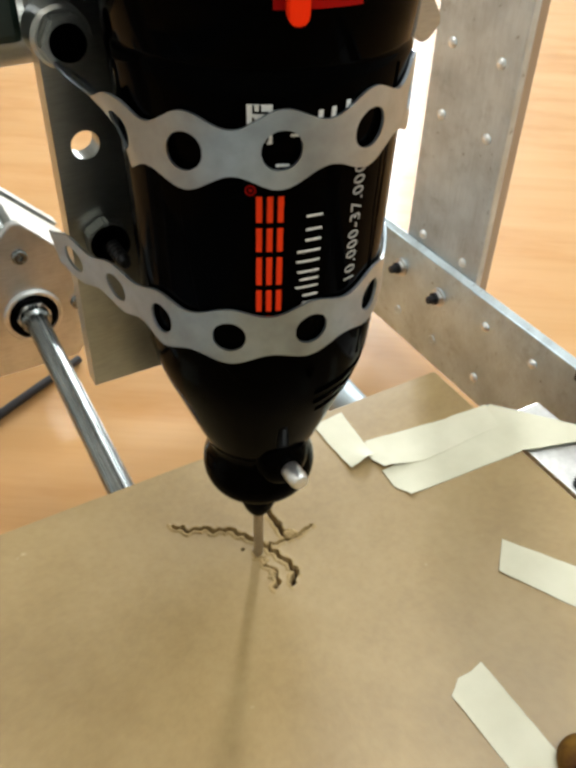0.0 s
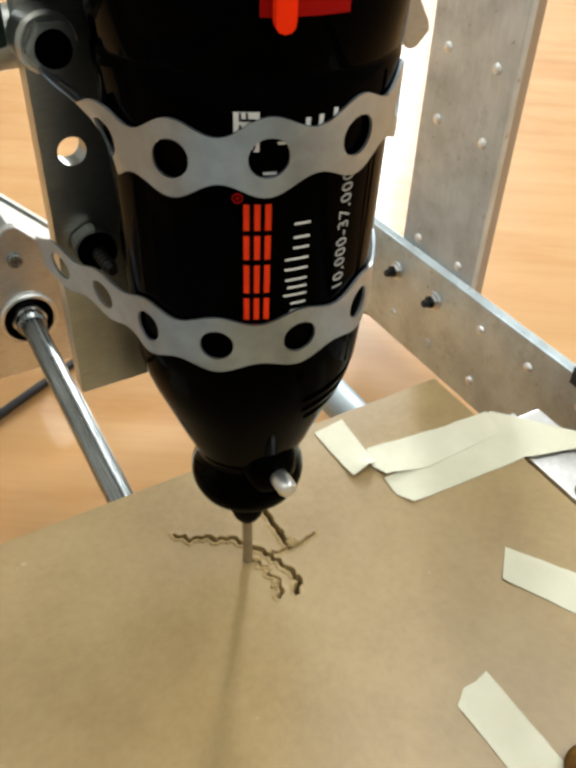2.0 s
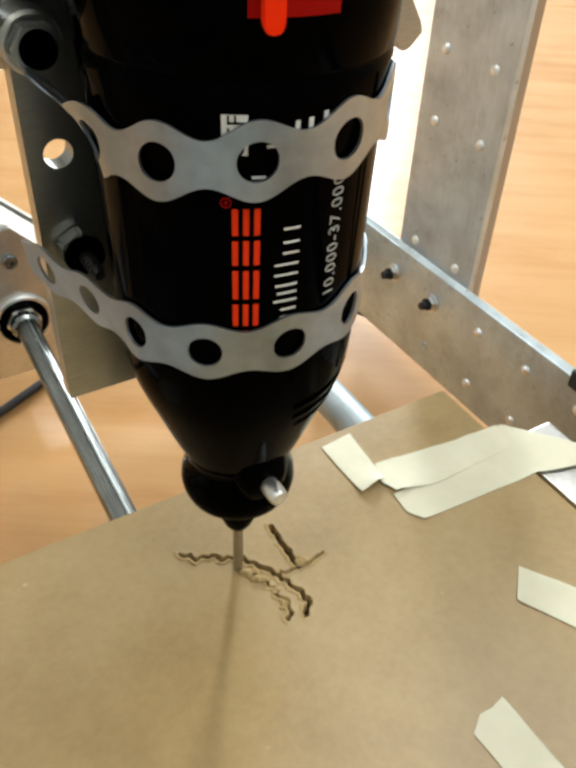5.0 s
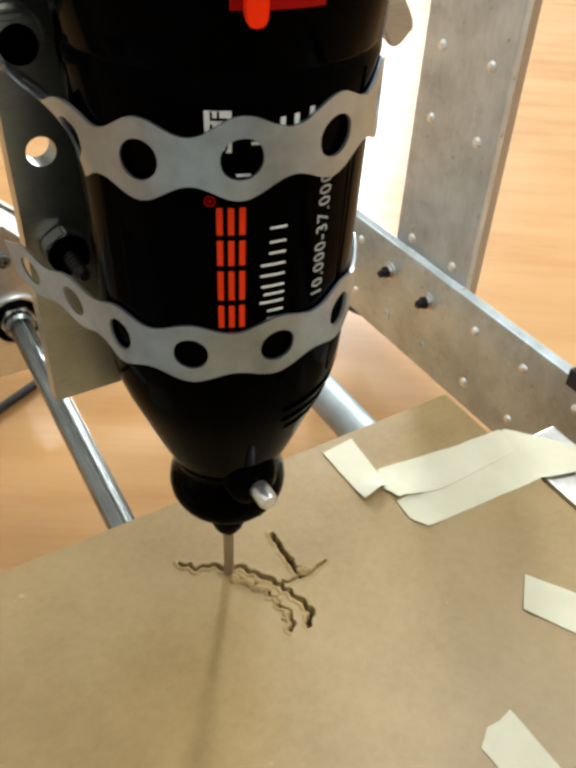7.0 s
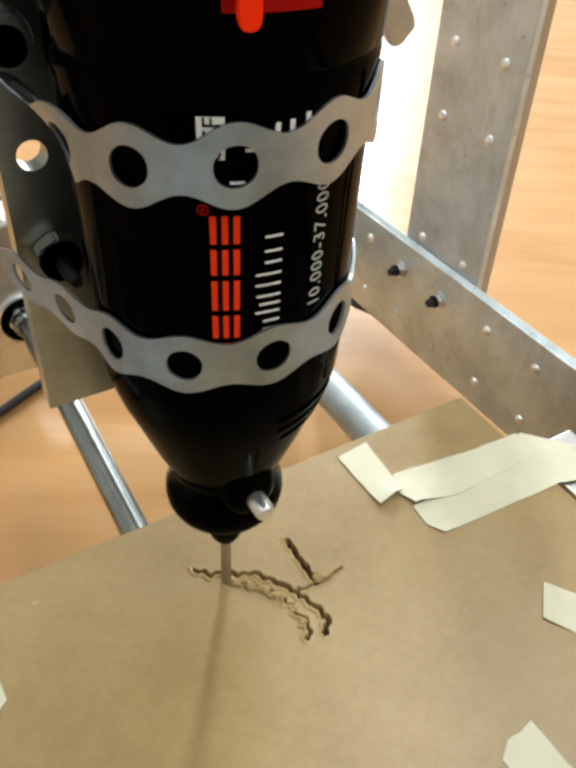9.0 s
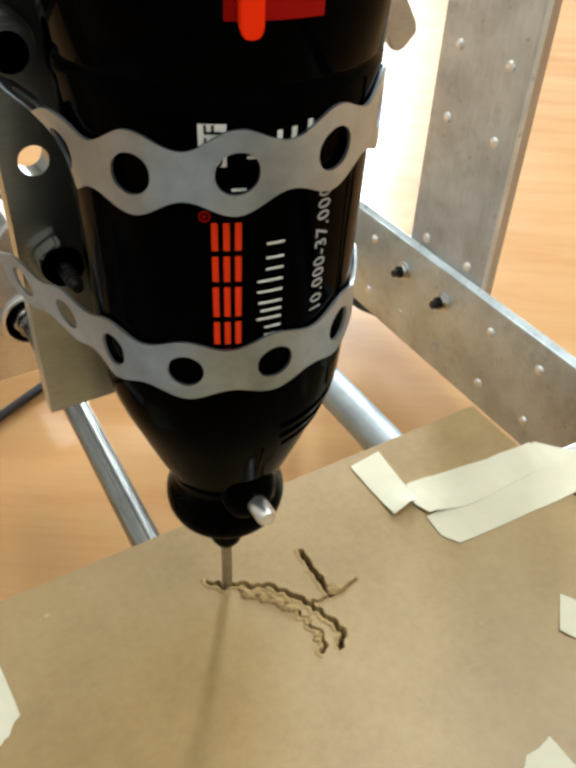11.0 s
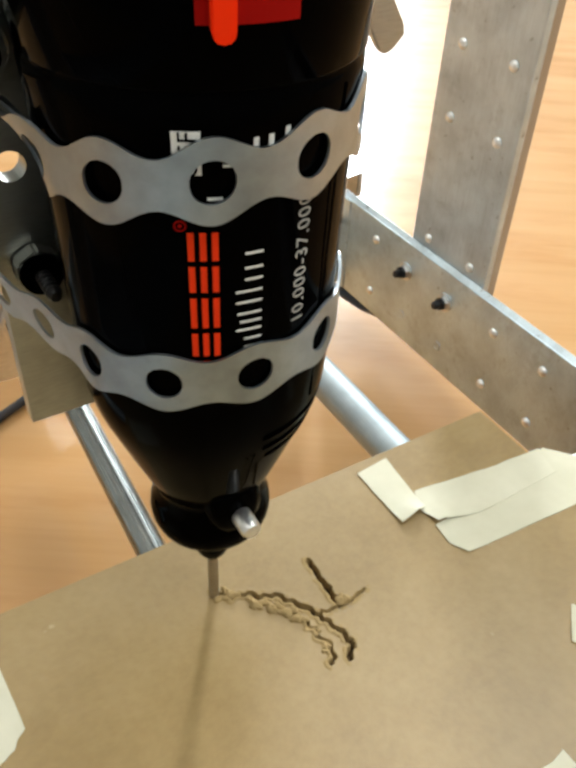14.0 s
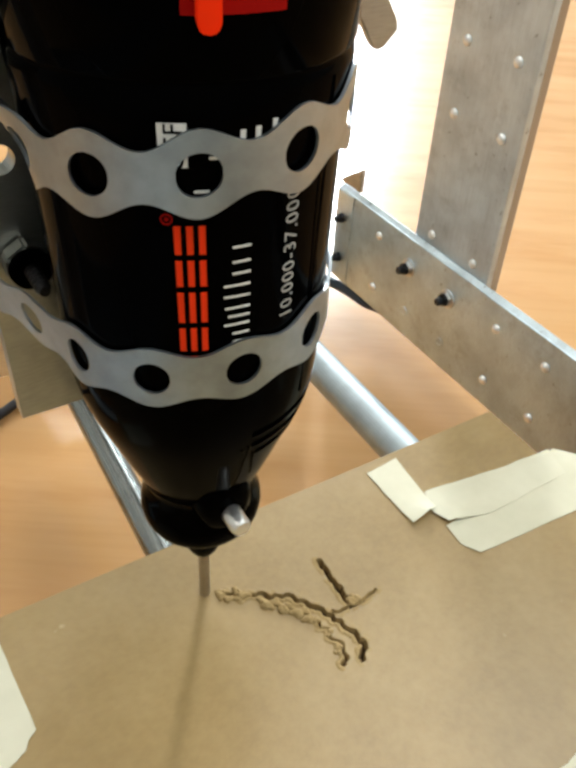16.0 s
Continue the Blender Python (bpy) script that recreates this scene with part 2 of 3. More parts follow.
def prism(points, depth, bevel=0.0):
    """A flat outline in x, y, raised by depth along z."""
    bm = bmesh.new()
    f = bm.faces.new([bm.verts.new((x, y, 0)) for x, y in points])
    up = bmesh.ops.extrude_face_region(bm, geom=[f])
    for g in up["geom"]:
        if isinstance(g, bmesh.types.BMVert):
            g.co.z += depth
    if bevel:
        bmesh.ops.bevel(bm, geom=bm.edges[:], offset=bevel, segments=2, affect="EDGES")
    return bm


def turned(bm, m):
    bmesh.ops.transform(bm, matrix=m, verts=bm.verts)
    return bm


def tube(points, radius, sides=12):
    bm = bmesh.new()
    pts = [Vector(p) for p in points]
    rings = []
    for i, p in enumerate(pts):
        d = (pts[min(i + 1, len(pts) - 1)] - pts[max(i - 1, 0)]).normalized()
        u = d.orthogonal().normalized() if not rings else (u - d * u.dot(d)).normalized()
        w = d.cross(u)
        rings.append([bm.verts.new(p + (u * math.cos(a) + w * math.sin(a)) * radius) for a in (2 * math.pi * k / sides for k in range(sides))])
    for lo, hi in zip(rings, rings[1:]):
        for k in range(sides):
            bm.faces.new((lo[k], lo[(k + 1) % sides], hi[(k + 1) % sides], hi[k]))
    bm.faces.new(rings[0])
    bm.faces.new(rings[-1])
    return bm


def curve_points(a, b, c, d, n=16):
    a, b, c, d = map(Vector, (a, b, c, d))
    return [(1 - t) ** 3 * a + 3 * t * (1 - t) ** 2 * b + 3 * t * t * (1 - t) * c + t ** 3 * d for t in (i / n for i in range(n + 1))]


def hexagon(radius, z0, z1, bevel=0.04):
    return prism_at([(radius * math.cos(k * math.pi / 3), radius * math.sin(k * math.pi / 3)) for k in range(6)], z0, z1, bevel)


def prism_at(points, z0, z1, bevel=0.0):
    return turned(prism(points, z1 - z0, bevel), Matrix.Translation((0, 0, z0)))


FACE_Y = Matrix.Rotation(radians(90), 4, "X")          # local z turned to look along -y
FACE_X = Matrix.Rotation(radians(-90), 4, "Y")         # local z turned to look along -x


# ---- the room ----
def room():
    walls = (("wall_back", 0, 270, 540, 0), ("wall_front", 0, -270, 540, 0), ("wall_left", -270, 0, 540, 90), ("wall_right", 270, 0, 540, 90))
    for name, side, ahead, width, turn in walls:
        h0, h1 = FLOOR_Z, CEILING_Z
        if name == "wall_back":
            w0, w1 = WINDOW["side"] - WINDOW["width"] / 2, WINDOW["side"] + WINDOW["width"] / 2
            bm = joined(box(-270, w0, -6, 6, h0, h1), box(w1, 270, -6, 6, h0, h1), box(w0, w1, -6, 6, h0, WINDOW["low"]), box(w0, w1, -6, 6, WINDOW["high"], h1))
        else:
            bm = box(-width / 2 + (6.2 if turn else 0), width / 2 - (6.2 if turn else 0), -6, 6, h0, h1)
        ob = part(name, bm, PAINT, None, "", None, room_pose(side, ahead, 0, 0, 0, turn))
        tagged(ob, "plain light grey painted room wall", "wall", kind="structure")
    ob = part("floor", box(-276, 276, -276, 276, FLOOR_Z - 10, FLOOR_Z - 0.3), FLOORING, None, "", None, room_pose(0, 0, 0))
    tagged(ob, "grey smooth room floor under the table", "floor", kind="structure")
    ob = part("ceiling", box(-276, 276, -276, 276, CEILING_Z + 0.3, CEILING_Z + 10), CEILING_PAINT, None, "", None, room_pose(0, 0, 0))
    tagged(ob, "plain off-white ceiling with added fill light panels", "ceiling", kind="structure")
    win = thing("window_1", "tall narrow window with white frame, bright daylight", "window", kind="structure")
    win.matrix_basis = room_pose(WINDOW["side"], 270, 0)
    w, lo, hi = WINDOW["width"] / 2, WINDOW["low"], WINDOW["high"]
    for nm, b in (("window_frame", joined(box(-w + 0.1, -w + 3, 2, 5, lo + 0.1, hi - 0.1), box(w - 3, w - 0.1, 2, 5, lo + 0.1, hi - 0.1),
                                          box(-w + 3, w - 3, 2, 5, lo + 0.1, lo + 3), box(-w + 3, w - 3, 2, 5, hi - 3, hi - 0.1))),
                  ("window_sill", box(-w - 3, w + 3, -11, -6.1, lo - 4, lo - 0.5, 0.4))):
        part(nm, b, FRAME_WHITE, win)
    pane = part("pane", box(-w + 3, w - 3, 3.2, 3.6, lo + 3, hi - 3), GLASS, win)
    pane.visible_shadow = False
    # unseen panels added to house the overhead fill lamps
    for side, ahead, watts in FILL_LAMPS:
        lamp = thing("ceiling_fill_panel", "flat white rectangular ceiling panel, unseen, added as fill light", "ceiling light", group="ceiling lights")
        lamp.matrix_basis = room_pose(side, ahead, CEILING_Z)
        part("frame", joined(box(-78, -75.5, -50, 50, -3.8, 0), box(75.5, 78, -50, 50, -3.8, 0), box(-75.5, 75.5, -50, -47.5, -3.8, 0), box(-75.5, 75.5, 47.5, 50, -3.8, 0)), FRAME_WHITE, lamp)
        part("diffuser", box(-75.4, 75.4, -47.4, 47.4, -3, -2), GLOW, lamp)


def table():
    t = thing("table", "light birch wooden table with satin lacquered top", "table", (0, 0, TABLE_Z - 75))
    t.matrix_basis = room_pose(10, 55, TABLE_Z - 75)
    part("tabletop", box(-115, 115, -90, 90, 72, 75, 0.3), WOOD, t)
    for sx in (-1, 1):
        for sy in (-1, 1):
            part("leg", box(sx * 104 - 3, sx * 104 + 3, sy * 79 - 3, sy * 79 + 3, 0, 71.9, 0.3), WOOD, t)


room()
table()


# ---- the machine's standing frame ----
def rivet_bm(r=0.2, h=0.13):
    return lathe([(0, r), (h * 0.35, r * 0.95), (h * 0.65, r * 0.78), (h * 0.88, r * 0.5), (h, r * 0.15)], 16)


RIVET_MESH = mesh_of("rivet", rivet_bm(), RIVET, 50)


def rivet(parent, x, y, z):
    ob = new("rivet", RIVET_MESH)
    ob.parent = parent
    ob.matrix_basis = Matrix.Translation((x / 100, y / 100, z / 100)) @ FACE_X
    return ob


def side_beam(x, name_label, with_marks):
    b = thing("side_beam", name_label, "beam", (x, 0, -4.2), "side beams of the frame")
    web = box(0, 0.3, -26, 16.6, 0, 4.83, 0.06)
    for v in web.verts:                       # the sawn top slopes down to the inner face
        if v.co.z > 4.6 and v.co.x < 0.15:
            v.co.z -= 0.13
    body = joined(web, box(0.3, 2.8, -26, 16.6, 0, 0.3, 0.05))
    part("angle", body, ALU, b)
    if with_marks:
        for y, z in ((5.62, -0.56), (5.61, -3.08), (3.02, -0.56), (3.03, -3.07), (13.26, -0.42), (13.26, -3.09), (0.5, -0.56), (0.5, -3.07), (-2.1, -0.56), (-2.1, -3.07)):
            rivet(b, -0.005, y, z + 4.2)
        for y, z in ((11.05, -0.83), (8.44, -0.85)):
            at = Matrix.Translation((0, y, z + 4.2)) @ FACE_X
            bolt = part("bolt", turned(joined(hexagon(0.28, 0.16, 0.34, 0.03), lathe([(0.34, 0.17), (0.56, 0.17), (0.61, 0.12)], 16)), at), BLACK_STEEL, b, "black hex bolt end")
            part("washer", turned(lathe([(0.003, 0.40), (0.06, 0.40), (0.08, 0.36)], 24), at), ALU_BRIGHT, bolt, "bright steel washer")
            part("nut", turned(hexagon(0.33, 0.08, 0.20, 0.03), at), ALU_BRIGHT, bolt, "bright steel nut")
        for y, z in ((10.9, -3.0), (8.4, -3.05)):
            part("plugged_hole", turned(lathe([(0, 0.23), (0.035, 0.22), (0.045, 0.16), (0.02, 0.12), (0.02, 0.05)], 16), Matrix.Translation((-0.005, y, z + 4.2)) @ FACE_X), ALU, b)
    if with_marks:
        part("end_plate", box(-0.06, -0.004, 15.35, 16.6, 0.05, 4.64, 0.02), ALU, b)
        for z in (3.35, 1.25):
            part("bolt", turned(joined(hexagon(0.25, 0, 0.2, 0.03), lathe([(0.2, 0.15), (0.4, 0.15)], 14)), Matrix.Translation((-0.06, 16.05, z)) @ FACE_X), BLACK_STEEL, b)
    # rubber feet carry the beam on the table
    for y in (3.0, -24):
        part("foot", lathe([(TABLE_Z + 4.2, 0.26), (TABLE_Z + 4.3, 0.30), (-0.05, 0.25)], 20, "z", (2.55, y, 0)), CABLE, b)
    return b


side_beam(12.97, "brushed aluminium angle beam with rivets and two black bolts", True)
side_beam(-19.6, "brushed aluminium angle beam along the bed", False)


def column(x, y, label, rivets):
    c = thing("column", label, "column", (x, y, -4.15), "upright columns")
    part("angle", joined(box(0, 0.3, -2.16, 2.25, 0, 27, 0.05), box(0.3, 3.5, 1.95, 2.25, 0, 27, 0.05)), ALU_UPRIGHT, c)
    # tan strip added to show the table's reflection along the angle's edge
    part("edge_reflection", box(0.302, 0.70, -2.12, 1.9, 0, 27, 0.03), TAN_EDGE, c, "thin tan strip for the table's reflection in the angle's edge")
    if rivets:
        for yy in (-1.26, 1.26):
            for z in (8.66, 6.08, 1.05, 11.25, 13.85):
                rivet(c, -0.005, yy, z + 4.15)
    return c


column(13.28, 9.06, "brushed aluminium upright column with two rows of rivets", True)
column(-16.7, 9.06, "brushed aluminium upright column of the gantry", False)


def rear_member():
    r = thing("cross_member", "brushed aluminium rear cross member of the frame", "beam", (0, 16.7, -4.2))
    part("plate", box(-16.4, 12.6, 0, 0.3, 0, 3.0, 0.05), ALU, r)
    part("gusset", turned(prism([(0, 0), (1.7, 0), (1.7, 1.15)], 0.25, 0.03), Matrix.Translation((14.1, 1.2, 4.3)) @ Matrix.Rotation(radians(-90), 4, "Z") @ FACE_Y), ALU_PLATE, r, "small grey triangular gusset")
    return r


def rails():
    for x, r, label in ((6.62, 0.66, "bright round steel guide rail under the board"), (-10.7, 0.66, "bright round steel guide rail under the board")):
        t = thing("guide_rail", label, "rail", (x, 0, -1.75), "guide rails")
        part("shaft", rod("y", (0, 0, 0), r, -24, 16.65, 40), RAIL, t)
        part("end_block", box(-0.9, 0.9, 15.3, 16.6, -2.4, 0.8, 0.1), ALU, t)
    s = thing("drive_spindle", "smooth steel drive spindle with nut at the motor", "spindle", (-2.21, 0, -1.6))
    s.rotation_euler = (0, 0, radians(-1.4))
    shaft = rod("y", (0, 0, 0), 0.44, -22, 16.2, 120)
    for v in shaft.verts:                     # two narrow notches along the shaft, shaped for its dark reflection stripes
        turn = math.degrees(math.atan2(v.co.z, v.co.x))
        if min(abs(turn - 93), abs(turn - 69)) < 4:
            v.co.x, v.co.z = v.co.x * 0.86, v.co.z * 0.86
    part("shaft", shaft, STEEL, s, "", 25)
    part("nut", turned(lathe([(-0.1, 0.50), (0.0, 0.60), (0.35, 0.60), (0.48, 0.48)], 24), Matrix.Translation((0, 15.8, 0)) @ FACE_Y), STEEL, s)


def motor_mount():
    m = thing("motor_mount", "aluminium motor mount plate with stepper motor behind", "motor mount", (-1.82, 16.0, -1.6))
    outline = [(-3.1, 0.9), (-0.15, 4.1), (0.2, 4.1), (3.2, 0.9), (3.2, -0.6), (1.5, -2.6), (-1.9, -2.6), (-3.1, -0.6)]
    plate = part("plate", turned(prism(outline, 0.4, 0.05), Matrix.Translation((0, 0.4, 0)) @ FACE_Y), ALU_MOUNT, m)
    part("bearing_rim", turned(lathe([(0, 1.18), (0.12, 1.18), (0.17, 1.12), (0.15, 1.0), (0.02, 0.97)], 40), FACE_Y), ALU_BRIGHT, m, "bright bearing rim", 40)
    part("bearing_ring", turned(lathe([(0, 0.965), (0.09, 0.965), (0.11, 0.9), (0.06, 0.74), (0.02, 0.66)], 40), FACE_Y), PLASTIC, m, "black bearing seal", 40)
    part("bearing_core", turned(hexagon(0.72, 0.02, 0.3, 0.06), FACE_Y), ALU_BRIGHT, m, "bright hexagonal spindle collar", 30)
    for x, z in ((-0.05, 2.75), (1.85, 0.1), (-1.9, 0.1), (0.6, -2.3)):
        screw = part("screw", turned(lathe([(0, 0.3), (0.16, 0.3), (0.2, 0.24), (0.2, 0.12), (0.08, 0.1)], 18), Matrix.Translation((x, 0, z)) @ FACE_Y), STEEL, m)
    body = joined(turned(prism([(-2.1, -2.1), (2.1, -2.1), (2.1, 2.1), (-2.1, 2.1)], 4.6, 0.35), Matrix.Translation((0, 5.1, 0.6)) @ FACE_Y @ Matrix.Rotation(radians(45), 4, "Z")))
    part("motor_body", body, ALU_PLATE, m, "silver square motor body")
    part("motor_cap", turned(prism([(-2.12, -2.12), (2.12, -2.12), (2.12, 2.12), (-2.12, 2.12)], 1.2, 0.3), Matrix.Translation((0, 6.35, 0.6)) @ FACE_Y @ Matrix.Rotation(radians(45), 4, "Z")), ALU_PLATE, m)
    return m


def cables():
    c = thing("motor_cable", "thin black cable lying across the table", "cable", (0, 0, TABLE_Z))
    part("cord", tube(curve_points((0.3, 18.95, 0.25), (-1.4, 18.1, 0.25), (-3.8, 16.9, 0.25), (-30, 3.8, 0.25), 24), 0.2), CABLE, c)
    d = thing("motor_cable", "dark blue cable running beneath the rear of the frame", "cable", (0, 0, TABLE_Z))
    part("cord", tube(curve_points((12.0, 20.5, 0.3), (12.3, 18.6, 2.6), (12.9, 16.0, 2.6), (13.7, 14.6, 2.0)) + curve_points((13.9, 14.3, 1.95), (14.6, 13.2, 1.9), (15.1, 10, 2.2), (15.2, 3, 2.3)), 0.26), BLUE_CABLE, d)
    e = thing("cable_clip", "small black plastic clip on the beam's top edge", "clip", (13.12, 0.70, 0.72))
    part("jaw", joined(box(-0.3, 0.3, -0.4, 0.3, 0.02, 0.7, 0.12), box(-0.36, -0.18, -0.4, 0.4, -0.5, 0.2, 0.05)), CABLE, e)


rear_member()
rails()
motor_mount()
cables()

# ---- the moving bed: board, tapes, bracket ----
MAIN = [(-1.66, 1.93), (-1.36, 1.56), (-0.95, 1.47), (-0.71, 1.20), (-0.37, 1.10), (-0.15, 0.78), (0.06, 0.50), (0.24, 0.18), (0.36, -0.14), (0.50, -0.50), (0.58, -0.86), (0.55, -1.10), (0.30, -1.30)]
SECOND = [(-0.10, 0.02), (-0.06, -0.05), (0.02, -0.45), (0.10, -0.90), (-0.12, -1.20)]
SPUR = [(0.95, 1.56), (0.92, 0.96), (0.91, 0.40), (0.92, 0.06)]
WING = [(0.42, 0.12), (0.55, 0.02), (0.92, 0.02), (1.20, 0.0), (1.72, 0.12)]


PITS = ((-1.45, 1.74, 0.07), (0.56, -0.92, 0.10), (0.33, -1.28, 0.08), (0.95, 0.62, 0.10), (-0.33, 0.27, 0.05), (-0.12, -1.22, 0.05))


def groove_depth(x, y):
    """How far the cutter has taken the surface down at a place of the board, cm (negative: a raised lip)."""
    depth = lip = 0.0
    # half width, depth, sway of the cut's edge and length of one sway, height of the lip beside it
    for line, half, deep, sway, wave, ridge in ((MAIN, 0.066, 0.50, 0.034, 0.37, 0.055), (SECOND, 0.050, 0.24, 0.06, 0.42, 0.045),
                                                (SPUR, 0.075, 0.48, 0.010, 0.40, 0.03), (WING, 0.045, 0.16, 0.012, 0.4, 0.02)):
        best, along, run = 9.0, 0.0, 0.0
        for (xa, ya), (xb, yb) in zip(line, line[1:]):
            dx, dy = xb - xa, yb - ya
            n = math.hypot(dx, dy)
            t = min(1, max(0, ((x - xa) * dx + (y - ya) * dy) / (n * n)))
            ox, oy = x - xa - t * dx, y - ya - t * dy
            if math.hypot(ox, oy) < abs(best):
                best, along = math.copysign(math.hypot(ox, oy), ox * dy - oy * dx), run + t * n
            run += n
        off = abs(best - sway * math.sin(2 * math.pi * along / wave + 2.2 * noise.noise((along * 1.7, half * 90, 0))) * (1 if abs(best) < 0.3 else 0))
        wide = half * (0.6 + 0.4 * min(1, along / 1.5)) if line is MAIN else half
        wide += 0.025 * noise.noise((x * 6, y * 6, half * 70))
        cut = min(1, max(0, (wide - off) / 0.03))
        rough = 0.8 + 0.5 * noise.noise((x * 4, y * 4, 4))
        if line is SECOND:
            rough *= min(1, max(0.1, 0.7 + 1.6 * noise.noise((x * 2.3, y * 2.3, 11))))
        depth = max(depth, deep * cut * max(0.2, rough))
        reach = (off - wide) / 0.15
        if 0 < reach < 1:
            lip = max(lip, ridge * (1.0 if best > 0 else 0.2) * math.sin(math.pi * min(1, reach * 1.2)) * (0.55 + 0.7 * noise.noise((x * 7, y * 7, 8))))
    for px, py, pr in PITS:
        depth = max(depth, 0.4 * min(1, max(0, (pr * (1 + 0.5 * noise.noise((x * 7, y * 7, 2))) - math.hypot(x - px, y - py)) / 0.04)))
    return depth if depth > 0.004 else -max(0, lip)


def board():
    b = thing("board", "raw brown fibreboard with a wavy cut groove, taped down", "board", (0, 0, 0))
    x0, x1, y0, y1, th = -2.4, 2.4, -1.8, 2.4, 0.6
    slabs = joined(box(-13.2, x0, -22, 3.88, -th, 0), box(x1, 9.0, -22, 3.88, -th, 0), box(x0, x1, -22, y0, -th, 0), box(x0, x1, y1, 3.88, -th, 0))
    bmesh.ops.remove_doubles(slabs, verts=slabs.verts, dist=0.001)
    bm = slabs
    n, m = 200, 175
    grid = [[bm.verts.new((x0 + (x1 - x0) * i / n, y0 + (y1 - y0) * j / m, 0)) for i in range(n + 1)] for j in range(m + 1)]
    for row in grid:
        for v in row:
            if x0 < v.co.x < x1 and y0 < v.co.y < y1:
                v.co.z = -groove_depth(v.co.x, v.co.y)
    for j in range(m):
        for i in range(n):
            bm.faces.new((grid[j][i], grid[j][i + 1], grid[j + 1][i + 1], grid[j + 1][i]))
    for f in bm.faces:                          # torn fibre in the cut and on its lips, darker brown below 0.06 cm
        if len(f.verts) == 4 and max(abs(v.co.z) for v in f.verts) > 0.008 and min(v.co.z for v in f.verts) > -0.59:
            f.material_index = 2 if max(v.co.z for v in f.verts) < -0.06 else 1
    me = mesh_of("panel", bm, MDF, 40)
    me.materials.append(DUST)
    me.materials.append(DARK_FIBRE)
    ob = new("panel", me)
    ob.parent = b
    return b


def tape(outline, lift, seed, label, curl=None):
    t = thing("masking_tape", label, "tape", (0, 0, 0), "strips of masking tape")
    bm = bmesh.new()
    bm.faces.new([bm.verts.new((x, y, 0)) for x, y in outline])
    bmesh.ops.triangulate(bm, faces=bm.faces[:])
    for _ in range(3):
        bmesh.ops.subdivide_edges(bm, edges=bm.edges[:], cuts=1, use_grid_fill=True)
    border = {v for e in bm.edges if e.is_boundary for v in e.verts}
    for v in bm.verts:
        n = noise.noise((v.co.x * 0.9 + seed, v.co.y * 0.9, seed))
        v.co.z = lift + 0.02 * max(0, n) + (0.03 * max(0, noise.noise((v.co.x * 1.4 + seed, v.co.y * 1.4, 3))) if v in border else 0)
        if curl:                              # a loose corner: x, y, reach, height
            v.co.z += curl[3] * max(0, 1 - math.hypot(v.co.x - curl[0], v.co.y - curl[1]) / curl[2]) ** 2
        if v in border:
            v.co.x += 0.02 * noise.noise((v.co.x * 12, v.co.y * 12, seed))
            v.co.y += 0.02 * noise.noise((v.co.x * 12, v.co.y * 12, seed + 5))
    up = bmesh.ops.extrude_face_region(bm, geom=bm.faces[:])
    for g in up["geom"]:
        if isinstance(g, bmesh.types.BMVert):
            g.co.z += 0.012
    part("strip", bm, TAPE, t, "", 35)
    return t


BED = [board()]
for outline, lift, seed, label, curl in (
        ([(3.85, 3.50), (4.97, 3.60), (4.78, 1.45), (4.35, 1.36), (3.88, 1.34)], 0.03, 1, "short cream masking tape strip across the board's rear edge", (4.45, 1.3, 1.0, 0.26)),
        ([(4.92, 2.14), (6.3, 1.95), (7.72, 1.76), (9.39, 1.67), (9.15, 0.68), (6.11, 0.58), (4.79, 0.9), (4.62, 1.39)], 0.022, 2, "cream masking tape strip overlapping a second strip", (5.0, 0.85, 1.3, 0.12)),
        ([(4.67, 0.85), (6.98, 0.96), (8.6, 1.42), (9.57, 1.63), (10.09, 1.02), (11.38, -0.47), (12.0, -1.2), (11.5, -1.75), (10.8, -1.03), (9.07, -0.54), (4.88, -0.33), (4.61, 0.15)], 0.008, 3, "long cream masking tape from board to side bracket", (4.8, -0.35, 0.8, 0.05)),
        ([(6.1, -2.86), (5.28, -3.64), (6.22, -5.32), (7.3, -6.9), (8.1, -6.0), (7.23, -4.52)], 0.005, 4, "cream masking tape strip near the board's edge", (5.4, -3.7, 1.2, 0.06)),
        ([(3.14, -5.43), (2.74, -5.51), (2.39, -5.49), (1.97, -5.77), (2.03, -7.66), (2.1, -8.6), (3.2, -8.6), (3.18, -7.91)], 0.005, 5, "cream masking tape strip with a torn end", None),
        ([(-6.92, 3.3), (-6.79, 0.76), (-7.0, 0.62), (-7.12, 0.42), (-7.5, 0.24), (-8.2, 0.15), (-9.4, 0.1), (-9.5, 3.3)], 0.005, 6, "wide cream masking tape piece with a torn edge", None)):
    BED.append(tape(outline, lift, seed, label, curl))


def bed_bracket():
    b = thing("bed_bracket", "bright aluminium side bracket of the bed, black screw", "bracket", (0, 0, -0.1))
    part("angle", joined(box(9.25, 11.2, -20, 1.05, -0.3, 0.0, 0.05), box(10.9, 11.2, -20, 1.05, -1.3, -0.3, 0.05)), ALU_BRIGHT, b)
    part("screw", lathe([(0, 0.34), (0.12, 0.34), (0.18, 0.26), (0.18, 0.14), (0.06, 0.12)], 20, "z", (9.75, -2.45, 0)), BLACK_STEEL, b)
    part("cross_bar", box(-12.5, 10.8, -6.0, -3.0, -1.2, -0.52, 0.05), ALU, b)
    return b


